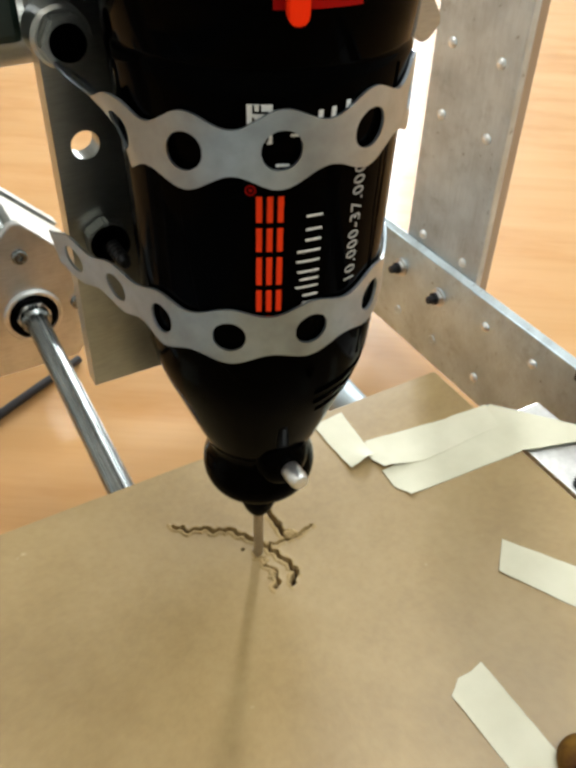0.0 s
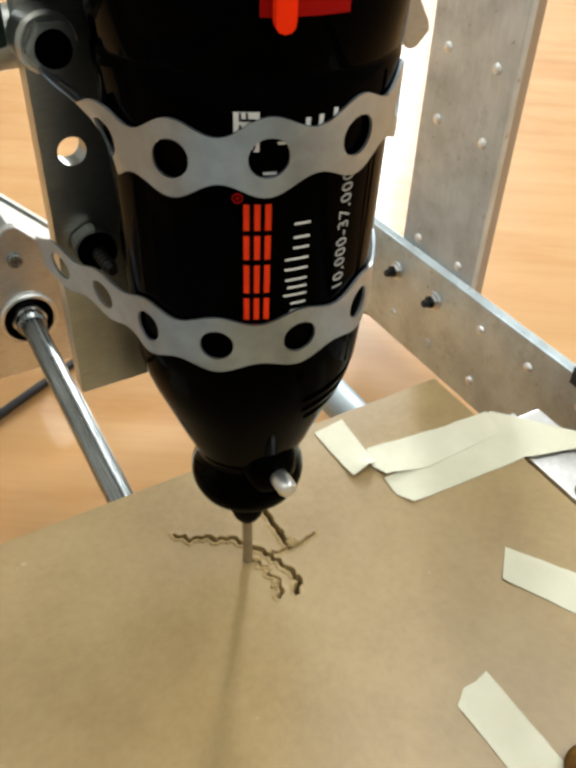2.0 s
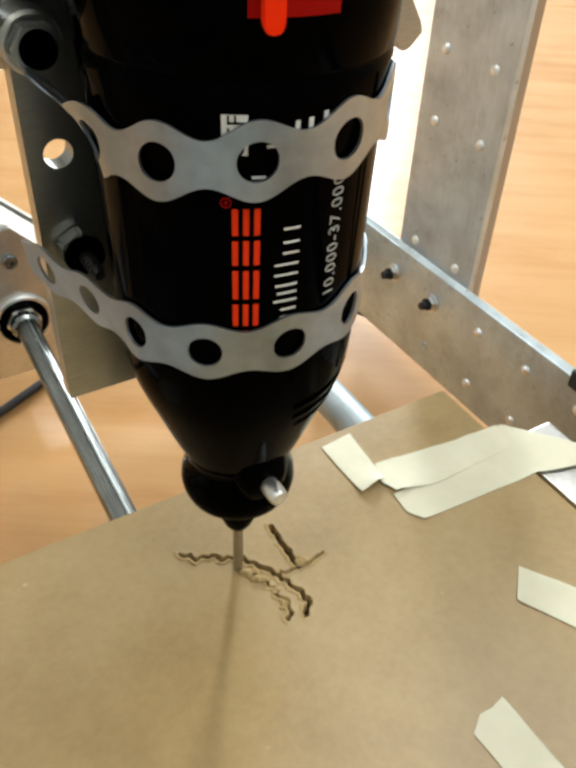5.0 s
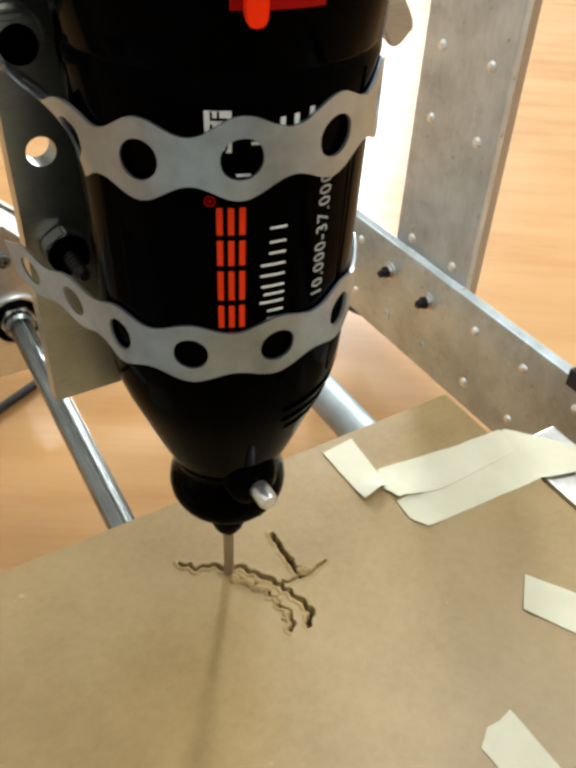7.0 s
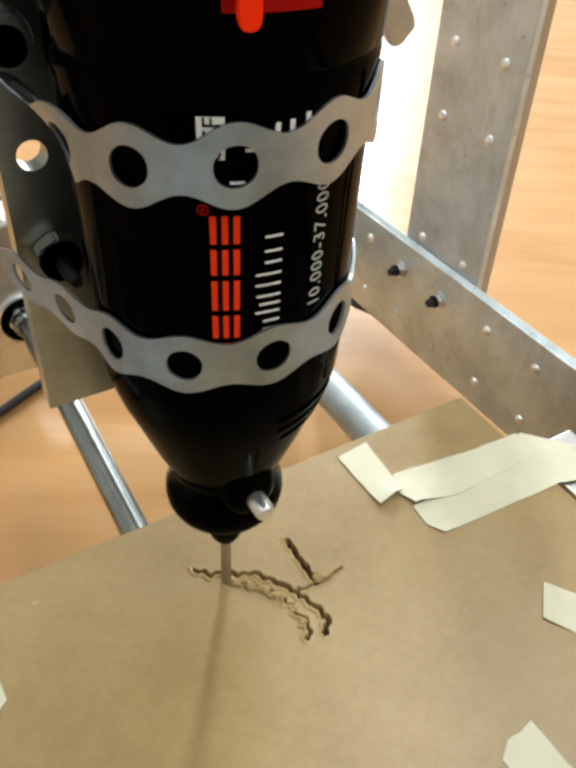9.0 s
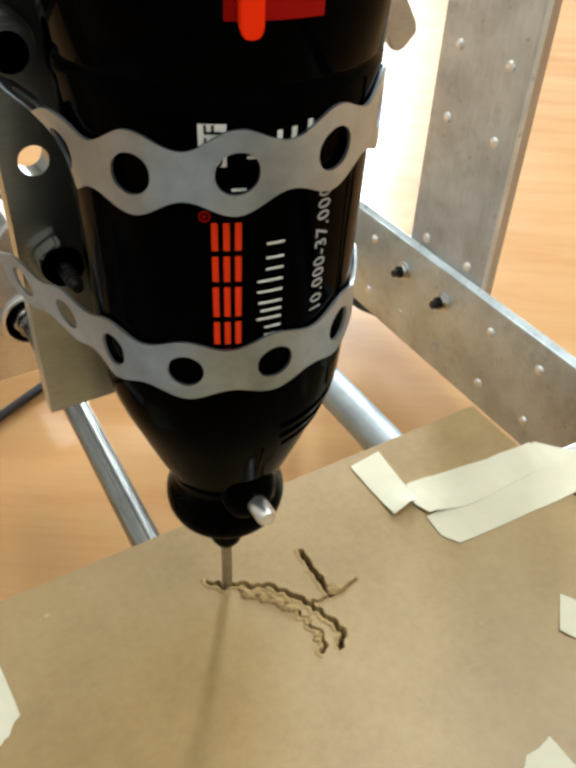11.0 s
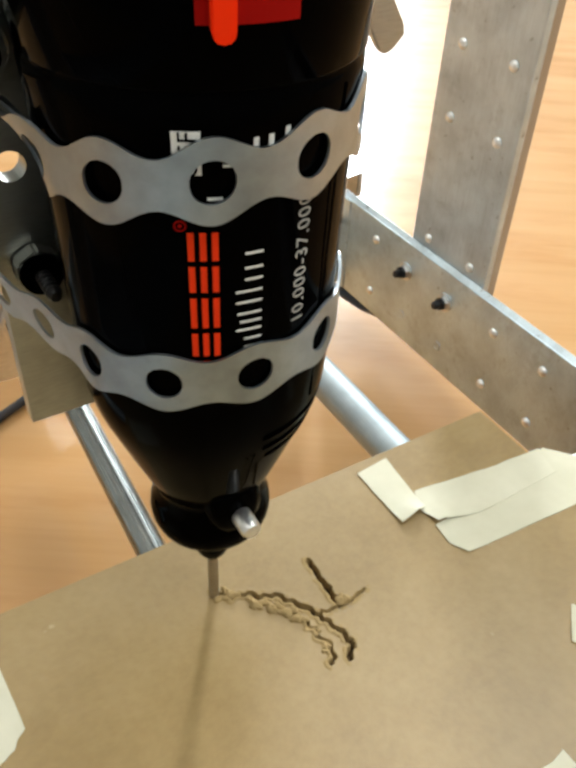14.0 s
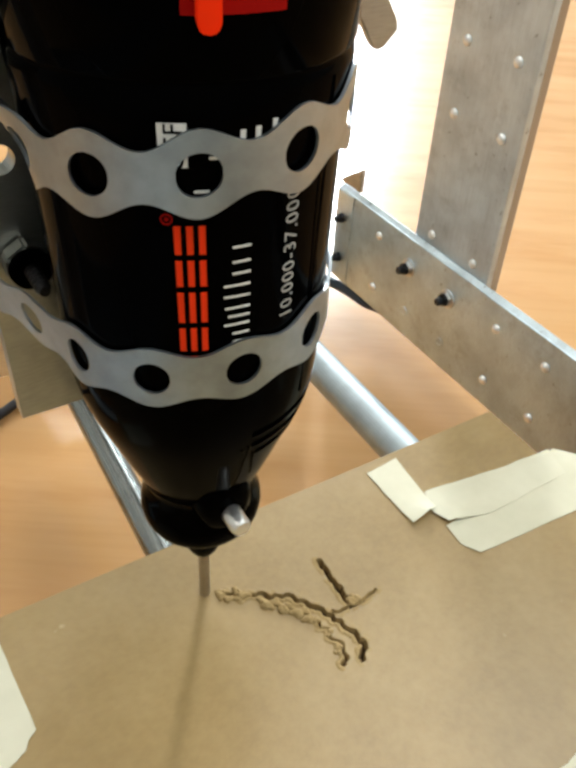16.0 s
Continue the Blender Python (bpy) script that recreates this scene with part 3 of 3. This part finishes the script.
def peg():
    p = thing("wooden_peg", "round dark brown wooden peg on the board", "peg", (3.55, -8.5, 0))
    part("head", lathe([(0, 0.68), (0.12, 0.72), (0.3, 0.62), (0.4, 0.35)], 28), BROWN, p, "", 60)
    return p


BED.append(bed_bracket())
BED.append(peg())


def dust():
    d = thing("sawdust", "small clumps of brown sawdust along the cut", "sawdust", (0, 0, 0), kind="stuff")
    rng = random.Random(4)
    bms = []
    for cx, cy, spread, count, big in ((1.04, 0.14, 0.07, 10, 0.09), (0.0, -0.35, 0.09, 7, 0.055), (-0.05, -0.80, 0.07, 5, 0.05), (0.42, -0.70, 0.05, 4, 0.035)):
        for k in range(count):
            b = bmesh.new()
            bmesh.ops.create_icosphere(b, subdivisions=3, radius=1)
            size, seed = big * rng.uniform(0.7, 1.3), rng.uniform(0, 50)
            for v in b.verts:
                v.co *= size * (1 + 0.55 * noise.noise(v.co * 1.6 + Vector((seed, 0, 0))) + 0.3 * noise.noise(v.co * 4.5 + Vector((0, seed, 0))))
                v.co.z *= 0.6
            turned(b, Matrix.Translation((cx + rng.gauss(0, spread), cy + rng.gauss(0, spread * 0.7), size * 0.15)))
            bms.append(b)
    part("clumps", joined(*bms), DUST, d, "", 80)
    return d


BED.append(dust())


def chip_bm(seed, size):
    """A torn flake of fibreboard: an uneven mound, longer than wide, with a notched rim."""
    bm = bmesh.new()
    bmesh.ops.create_icosphere(bm, subdivisions=3, radius=1)
    shift = Vector((seed, -seed, seed * 0.5))
    for v in bm.verts:
        a = math.atan2(v.co.y, v.co.x)
        notch = 1 + 0.22 * math.sin(3 * a + seed) + 0.28 * noise.noise(v.co * 2.2 + shift)
        v.co = Vector((v.co.x * notch * size, v.co.y * notch * size * 0.62, v.co.z * size * 0.62 * (1 + 0.5 * noise.noise(v.co * 3 + shift))))
    return bm


# board place in cm, the second at which the cutter throws the chip up, and its size
CHIP_PLACES = ((-0.12, 0.12, 1.0, 0.11), (-0.26, 0.20, 2.2, 0.13), (-0.18, 0.42, 3.2, 0.12), (-0.40, 0.48, 4.1, 0.15), (-0.48, 0.74, 5.4, 0.12), (-0.64, 0.76, 6.6, 0.15),
               (-0.72, 0.98, 7.6, 0.12), (-0.94, 1.04, 8.8, 0.15), (-1.00, 1.24, 10.2, 0.10), (-1.32, 1.58, 11.2, 0.15), (-1.40, 1.74, 11.9, 0.13), (-1.48, 1.56, 12.3, 0.10),
               (-1.70, 1.66, 13.7, 0.11), (-1.82, 1.86, 15.2, 0.12), (-1.66, 1.88, 14.4, 0.09))
CHIPS = []
for k, (cx, cy, when, size) in enumerate(CHIP_PLACES):
    c = thing("wood_chip", "torn pale brown fibreboard chip beside the cut", "chip", (cx, cy, 0), "chips along the cut")
    part("flake", turned(chip_bm(k * 3.7, size * 1.3), Matrix.Rotation(-0.9 + 0.5 * math.sin(k * 2.3), 4, "Z")), DUST, c, "", 70)
    CHIPS.append((c, when))

# ---- the tool and its carriage ----
BODY = [(4.46, 1.0), (4.48, 1.172), (4.62, 1.19), (4.77, 1.245), (5.2, 1.43), (5.8, 1.66), (6.4, 1.88), (6.8, 2.03), (7.2, 2.15), (7.7, 2.25), (8.4, 2.29), (9.6, 2.31), (11.0, 2.34), (12.0, 2.37), (13.0, 2.43),
        (13.38, 2.45), (13.42, 2.435), (13.50, 2.435), (13.54, 2.465), (14.5, 2.52), (16.0, 2.56), (18.5, 2.58), (19.0, 2.4)]
NOSE = [(3.14, 0.45), (3.14, 0.95), (3.20, 1.10), (3.34, 1.22), (3.52, 1.29), (3.72, 1.315), (3.92, 1.295), (4.12, 1.235), (4.32, 1.19), (4.52, 1.175), (4.54, 1.0)]


def radius_at(z):
    for (za, ra), (zb, rb) in zip(BODY, BODY[1:]):
        if za <= z <= zb:
            return ra + (rb - ra) * (z - za) / (zb - za)
    return 2.4


def wrapped(bm, proud):
    """Bends a flat outline (x: round the body in cm at radius 2.35, y: height) onto the body's skin."""
    for v in bm.verts:
        a = v.co.x / 2.35
        r = radius_at(v.co.y) + proud + v.co.z
        v.co = Vector((r * math.sin(a), -r * math.cos(a), v.co.y))
    return bm


def flat_bar(s0, s1, z0, z1, thick=0.012):
    n = max(1, int(abs(s1 - s0) / 0.08))
    bm = bmesh.new()
    for k in (0, 1):
        for i in range(n + 1):
            s = s0 + (s1 - s0) * i / n
            bm.verts.new((s, z0, k * thick)), bm.verts.new((s, z1, k * thick))
    bm.verts.ensure_lookup_table()
    vs, o = bm.verts, 2 * (n + 1)
    for i in range(n):
        a = 2 * i
        bm.faces.new((vs[a], vs[a + 2], vs[a + 3], vs[a + 1]))
        bm.faces.new((vs[o + a], vs[o + a + 2], vs[o + a + 3], vs[o + a + 1]))
        bm.faces.new((vs[a], vs[a + 2], vs[o + a + 2], vs[o + a]))
        bm.faces.new((vs[a + 1], vs[a + 3], vs[o + a + 3], vs[o + a + 1]))
    bm.faces.new((vs[0], vs[1], vs[o + 1], vs[o]))
    e = 2 * n
    bm.faces.new((vs[e], vs[e + 1], vs[o + e + 1], vs[o + e]))
    return bm


def lettering(text, size):
    """The built-in font's letters as a flat mesh, baseline along x."""
    cu = bpy.data.curves.new("letters", "FONT")
    cu.body, cu.size, cu.extrude = text, size, 0.006
    cu.resolution_u, cu.space_character = 3, 1.12
    ob = new("letters", cu)
    me = bpy.data.meshes.new_from_object(ob.evaluated_get(bpy.context.evaluated_depsgraph_get()))
    bpy.data.objects.remove(ob)
    bm = bmesh.new()
    bm.from_mesh(me)
    bpy.data.meshes.remove(me)
    return bm


def ring_bm(r0, r1, thick, steps=20):
    bm = bmesh.new()
    rows = [[bm.verts.new((r * math.cos(2 * math.pi * i / steps), r * math.sin(2 * math.pi * i / steps), z)) for i in range(steps)]
            for r, z in ((r0, 0), (r1, 0), (r1, thick), (r0, thick))]
    for k in range(4):
        lo, hi = rows[k], rows[(k + 1) % 4]
        for i in range(steps):
            bm.faces.new((lo[i], lo[(i + 1) % steps], hi[(i + 1) % steps], hi[i]))
    return bm


def upright(bm, s, z):
    """Letters that run up the body, their tops to the left."""
    for v in bm.verts:
        v.co = Vector((s - v.co.y, z + v.co.x, v.co.z))
    return bm


def rotary_tool():
    t = thing("rotary_tool", "black rotary tool with orange and white print, held upright", "rotary tool", (0, 0, 0))
    body = part("body", lathe(BODY, 96), PLASTIC, t, "", 35)
    nose = part("nose_cap", lathe(NOSE, 72), PLASTIC, t, "", 50)
    part("collet_nut", lathe([(1.72, 0.18), (1.78, 0.26), (1.98, 0.37), (2.25, 0.45), (2.5, 0.48), (3.2, 0.5)], 24), PLASTIC, t, "", 60)
    bit = part("cutter", lathe([(-0.24, 0.04), (-0.14, 0.12), (0.1, 0.128), (2.0, 0.128)], 20), CUTTER, t, "dusty thin steel cutter", 50)
    at = Matrix.Translation((-0.03, 0, 4.63)) @ Matrix.Rotation(radians(90), 4, "X")
    pin = turned(lathe([(0.9, 0.21), (1.55, 0.21), (1.88, 0.21), (1.97, 0.17), (2.0, 0.1)], 24), at)
    boss = turned(lathe([(0.4, 0.66), (1.15, 0.62), (1.36, 0.52), (1.46, 0.36), (1.48, 0.24)], 32), Matrix.Translation((0, 0, 0.12)) @ at @ Matrix.Diagonal((1, 1.4, 1, 1)))
    part("pin_boss", boss, PLASTIC, nose, "", 40)
    part("lock_pin", pin, ALU_BRIGHT, nose, "bright round spindle lock pin", 40)
    # the maker's name: plain orange bars, and the model's name: plain white bars
    for z0, z1 in ((8.98, 9.40), (9.50, 9.92), (10.03, 10.55), (10.66, 11.08), (11.18, 11.62)):
        for j in range(3):
            s1 = -0.785 - j * 0.165
            part("orange_bar", wrapped(flat_bar(s1 - 0.09, s1, z0, z1), 0.004), ORANGE, body)
    part("round_mark", wrapped(turned(joined(ring_bm(0.062, 0.085, 0.01), lathe([(0, 0.03), (0.01, 0.03)], 12)), Matrix.Translation((-1.29, 11.72, 0))), 0.004), RED, body)
    for z0, tall, twin in ((9.40, 0.40, 0), (9.58, 0.27, 0.15), (9.90, 0.40, 0), (10.05, 0.34, 0), (10.20, 0.38, 0),
                           (10.40, 0.40, 0.19), (10.79, 0.27, 0), (10.98, 0.27, 0.24)):
        for dz in ((0.0, twin) if twin else (0.0,)):
            part("white_bar", wrapped(flat_bar(-0.14 - tall, -0.14, z0 + dz, z0 + dz + 0.034), 0.004), WHITE_PRINT, body)
    part("speed_print", wrapped(upright(lettering("10.000-37.000", 0.34), 0.66, 9.72), 0.004), GREY_PRINT, body, "small white speed range figures")
    part("label", wrapped(flat_bar(-1.33, -0.98, 12.46, 13.04), 0.003), WHITE_PRINT, body, "small white switch label")
    part("label_print", wrapped(upright(lettering("OFF", 0.33), -1.03, 12.42), 0.02), PLASTIC, body)
    for s, z in ((-0.30, 12.70), (-0.10, 12.72), (0.13, 12.78)):
        part("scale_mark", wrapped(flat_bar(s - 0.035, s + 0.035, z, z + 0.22), 0.004), WHITE_PRINT, body)
    for s0, s1, z in ((-0.72, -0.60, 12.56), (-0.92, -0.72, 12.10)):
        part("scale_mark", wrapped(flat_bar(s0, s1, z, z + 0.04), 0.004), WHITE_PRINT, body)
    part("switch_plate", wrapped(flat_bar(-1.0, 0.16, 14.28, 16.4, 0.03), 0.004), RED, body, "dark red switch recess")
    outline = [(-0.12, 0.12), (-0.09, 0.03), (-0.04, 0.0), (0.04, 0.0), (0.09, 0.03), (0.12, 0.12), (0.12, 2.0), (-0.12, 2.0)]
    part("switch_slider", wrapped(turned(prism(outline, 0.26, 0.018), Matrix.Translation((-0.73, 14.13, 0))), 0.01), SLIDER, body, "orange switch slider")
    # the seam between the two half shells, and the air slots on the cone
    part("seam", wrapped(joined(flat_bar(1.15, 1.20, 7.8, 13.3, 0.012)), 0.001), MATT_BLACK, body)
    for k, (s0, s1) in enumerate(((0.25, 1.75), (0.10, 1.95), (0.05, 2.1))):
        slot = flat_bar(s0, s1, 6.62 + 0.33 * k, 6.76 + 0.33 * k, 0.012)
        for v in slot.verts:
            v.co.y += 0.05 * (v.co.x - s0)
        part("air_slot", wrapped(slot, 0.001), MATT_BLACK, body)
    return t


def strap(z, r, hole, pitch, first, count, tall, waist, lean, leg_twist, leg_flare, leg_rise, label):
    """A wavy perforated band: arc round the body's front, straight legs back to the plate."""
    b = thing("perforated_strap", label, "strap", (0, 0, z), "perforated clamping straps")
    bm = bmesh.new()

    quarter = math.radians(86) * r

    def place(s, v, out):
        a = max(-quarter, min(quarter, s)) / r
        rest = s - a * r                       # length past the arc, on a straight leg
        k = min(1.0, max(0.0, (0.55 - s - quarter) / 1.9)) if s < -quarter + 0.55 else 0.0
        twist = radians(leg_twist) * k * k * (3 - 2 * k)
        q = r + out + v * math.sin(twist)
        x = q * math.sin(a) + abs(rest) * math.copysign(leg_flare, s) * (1 if s < 0 else 0)
        return (x, -q * math.cos(a) + abs(rest), v * math.cos(twist) + lean * a * r + (leg_rise if s < 0 else 0.1) * abs(rest))

    # the outline of one lobe, sampled along its edge
    edge = []
    for side in (1, -1):
        for i in range(17):
            u = side * pitch * (0.5 - i / 16)
            half = waist + (tall - waist) * (0.5 + 0.5 * math.cos(2 * math.pi * u / pitch))
            edge.append((u, side * half))
        edge.append((-side * pitch / 2, side * waist * 0.4))
        edge.append((-side * pitch / 2, -side * waist * 0.4))
    count_e = len(edge)
    for k in range(count):
        c = first + k * pitch
        skins = []
        for out in (0.0, 0.05):
            loops = []
            for f in (0.0, 0.5, 1.0):
                loop = []
                for u, v in edge:
                    d = math.hypot(u, v)
                    g = (hole + (d - hole) * f) / d
                    loop.append(bm.verts.new(place(c + u * g, v * g, out)))
                loops.append(loop)
            for i in range(count_e):
                j = (i + 1) % count_e
                for la, lb in zip(loops, loops[1:]):
                    bm.faces.new((la[i], la[j], lb[j], lb[i]))
            skins.append(loops)
        for i in range(count_e):
            j = (i + 1) % count_e
            bm.faces.new((skins[0][0][i], skins[0][0][j], skins[1][0][j], skins[1][0][i]))
            if not abs(edge[i][0] - edge[j][0]) < 1e-6:
                bm.faces.new((skins[0][2][i], skins[0][2][j], skins[1][2][j], skins[1][2][i]))
    bmesh.ops.remove_doubles(bm, verts=bm.verts, dist=0.002)
    part("band", bm, GALVANISED, b, "", 40)
    return b


def carriage():
    c = thing("tool_carriage", "grey aluminium carriage plate with bolts behind the tool", "carriage", (0, 2.62, 5.1))
    ring, outer = [], []
    plate = bmesh.new()
    hx, hz, hr = -2.33, 5.75, 0.28          # the open hole
    n = 24
    for k in range(n):
        a = 2 * math.pi * k / n
        ring.append((hx + hr * math.cos(a), hz + hr * math.sin(a)))
    x0, x1, z0, z1 = -2.92, 2.3, 0.0, 14.0
    m0, m1 = hz - 0.5, hz + 0.5
    q0, q1 = hx - 0.5, hx + 0.5
    for k in range(n):
        a = 2 * math.pi * k / n
        s = 0.5 / max(abs(math.cos(a)), abs(math.sin(a)))
        outer.append((hx + s * math.cos(a), hz + s * math.sin(a)))
    for y in (0.0, 0.45):
        r = [plate.verts.new((x, y, z)) for x, z in ring]
        o = [plate.verts.new((x, y, z)) for x, z in outer]
        for k in range(n):
            plate.faces.new((r[k], r[(k + 1) % n], o[(k + 1) % n], o[k]))
        if y == 0.0:
            front = r
        else:
            for k in range(n):
                plate.faces.new((front[k], front[(k + 1) % n], r[(k + 1) % n], r[k]))
    blocks = joined(box(x0, q0, 0, 0.45, m0, m1), box(q1, x1, 0, 0.45, m0, m1), box(x0, x1, 0, 0.45, z0, m0), box(x0, x1, 0, 0.45, m1, z1))
    part("plate", joined(plate, blocks), ALU_PLATE, c)
    # a spacer with a small nut above, a large nut below
    at = Matrix.Translation((-2.62, 0, 7.88)) @ FACE_Y
    spacer = part("spacer", turned(lathe([(0, 0.52), (0.55, 0.52), (0.62, 0.46), (0.62, 0.2)], 24), at), ALU_PLATE, c, "grey round steel spacer", 30)
    part("nut", turned(hexagon(0.46, 0.62, 0.90, 0.05), at), ALU_PLATE, spacer, "hexagonal steel nut", 30)
    # matt black disc standing for the shade on the small nut's face
    part("nut_face_shade", turned(lathe([(0.905, 0.31), (0.97, 0.30), (0.98, 0.18)], 24), at), MATT_BLACK, spacer, "matt black disc, the nut's shaded face", 40)
    nut = part("nut", turned(hexagon(0.46, 0, 0.42, 0.05), Matrix.Translation((-2.24, 0, 3.82)) @ FACE_Y @ Matrix.Rotation(radians(30), 4, "Z")), ALU_PLATE, c, "large hexagonal steel nut", 30)
    at = Matrix.Translation((-2.24, 0, 3.82)) @ FACE_Y
    # the large nut's shaded face, put in as a black disc
    part("face_shade", turned(lathe([(0.425, 0.40), (0.56, 0.38), (0.58, 0.33), (0.55, 0.13)], 24), at), MATT_BLACK, nut, "matt black disc, the nut's shaded face", 40)
    part("thread", turned(lathe([(0.4, 0.13)] + [(0.6 + 0.07 * k, 0.13 if k % 2 else 0.15) for k in range(10)] + [(1.32, 0.10)], 16), at), BLACK_STEEL, nut)
    # the gantry slide that the plate hangs on, and a bent end tab
    part("slide_bar", lathe([(-9.0, 0.55), (-2.7, 0.55)], 28, "x", (0, 1.3, 7.52)), ALU_PLATE, c, "grey round slide bar", 40)
    part("slide_block", box(-8.4, -3.05, 0.2, 2.4, 7.62, 11.5, 0.15), GREEN_PLASTIC, c, "dark green plastic slide block")
    tab = prism([(-0.37, 0.25), (-0.3, 0.06), (-0.12, 0.0), (0.3, 0.1), (0.37, 0.3), (0.30, 5.5), (-0.37, 5.5)], 0.2, 0.03)
    part("end_tab", turned(tab, Matrix.Translation((6.0, 0.45, 6.62)) @ Matrix.Rotation(radians(-32), 4, "Y") @ FACE_Y), ALU_PLATE, c, "grey bent end tab", 30)
    part("tab_arm", box(2.31, 4.4, 0.1, 0.4, 10.4, 12.5, 0.04), ALU_PLATE, c)
    return c


HEAD = [rotary_tool(), carriage(),
        strap(12.47, 2.46, 0.30, 1.45, -5.24, 9, 0.60, 0.345, 0.085, 46, -0.03, 0.125, "wavy perforated galvanised strap clamped round the tool"),
        strap(9.09, 2.35, 0.295, 1.43, -5.96, 9, 0.57, 0.40, 0.075, 8, 0.25, -0.04, "wavy perforated galvanised strap at the tool's lower shell")]

# seconds, metres of the head along x, metres of the bed along y
MOVES = [
    (0.0, 0.00000, 0.00000),
    (0.5, -0.00113, -0.00031),
    (1.0, -0.00239, -0.00038),
    (1.5, -0.00349, -0.00070),
    (2.0, -0.00297, -0.00208),
    (2.5, -0.00204, -0.00337),
    (3.0, -0.00238, -0.00449),
    (3.5, -0.00266, -0.00577),
    (4.0, -0.00365, -0.00666),
    (6.5, -0.00598, -0.00953),
    (7.0, -0.00651, -0.01057),
    (7.5, -0.00724, -0.01210),
    (8.0, -0.00854, -0.01302),
    (8.5, -0.00916, -0.01279),
    (9.0, -0.01077, -0.01221),
    (11.5, -0.01307, -0.01725),
    (12.0, -0.01425, -0.01791),
    (12.5, -0.01536, -0.01711),
    (13.0, -0.01663, -0.01649),
    (13.5, -0.01685, -0.01720),
    (14.0, -0.01700, -0.01824),
    (14.5, -0.01703, -0.01954),
    (15.0, -0.01822, -0.02007),
    (15.5, -0.01945, -0.02072),
    (16.0, -0.02101, -0.02121),
]


def motions():
    for ob in HEAD:
        base = Matrix.Translation(ob.location)
        walk(ob, [(t, Matrix.Translation((x, 0, 0)) @ base) for t, x, y in MOVES])
    for ob, when in CHIPS:                      # out of the cut at the cutter, then still on the board
        base = Matrix.Translation(ob.location)
        rows = []
        for (t, x, y), later in zip(MOVES, MOVES[1:] + MOVES[-1:]):
            rows.append((t, Matrix.Translation((0, y, -0.0045 if t < when else 0)) @ base))
            if t < when < later[0]:
                for at, drop in ((when - 0.15, -0.0045), (when, 0.0)):
                    f = (at - t) / (later[0] - t)
                    if 0.02 < f < 0.98:
                        rows.append((at, Matrix.Translation((0, y + (later[2] - y) * f, drop)) @ base))
        walk(ob, rows)
    for ob in BED:
        base = Matrix.Translation(ob.location)
        walk(ob, [(t, Matrix.Translation((0, y, 0)) @ base) for t, x, y in MOVES])


motions()
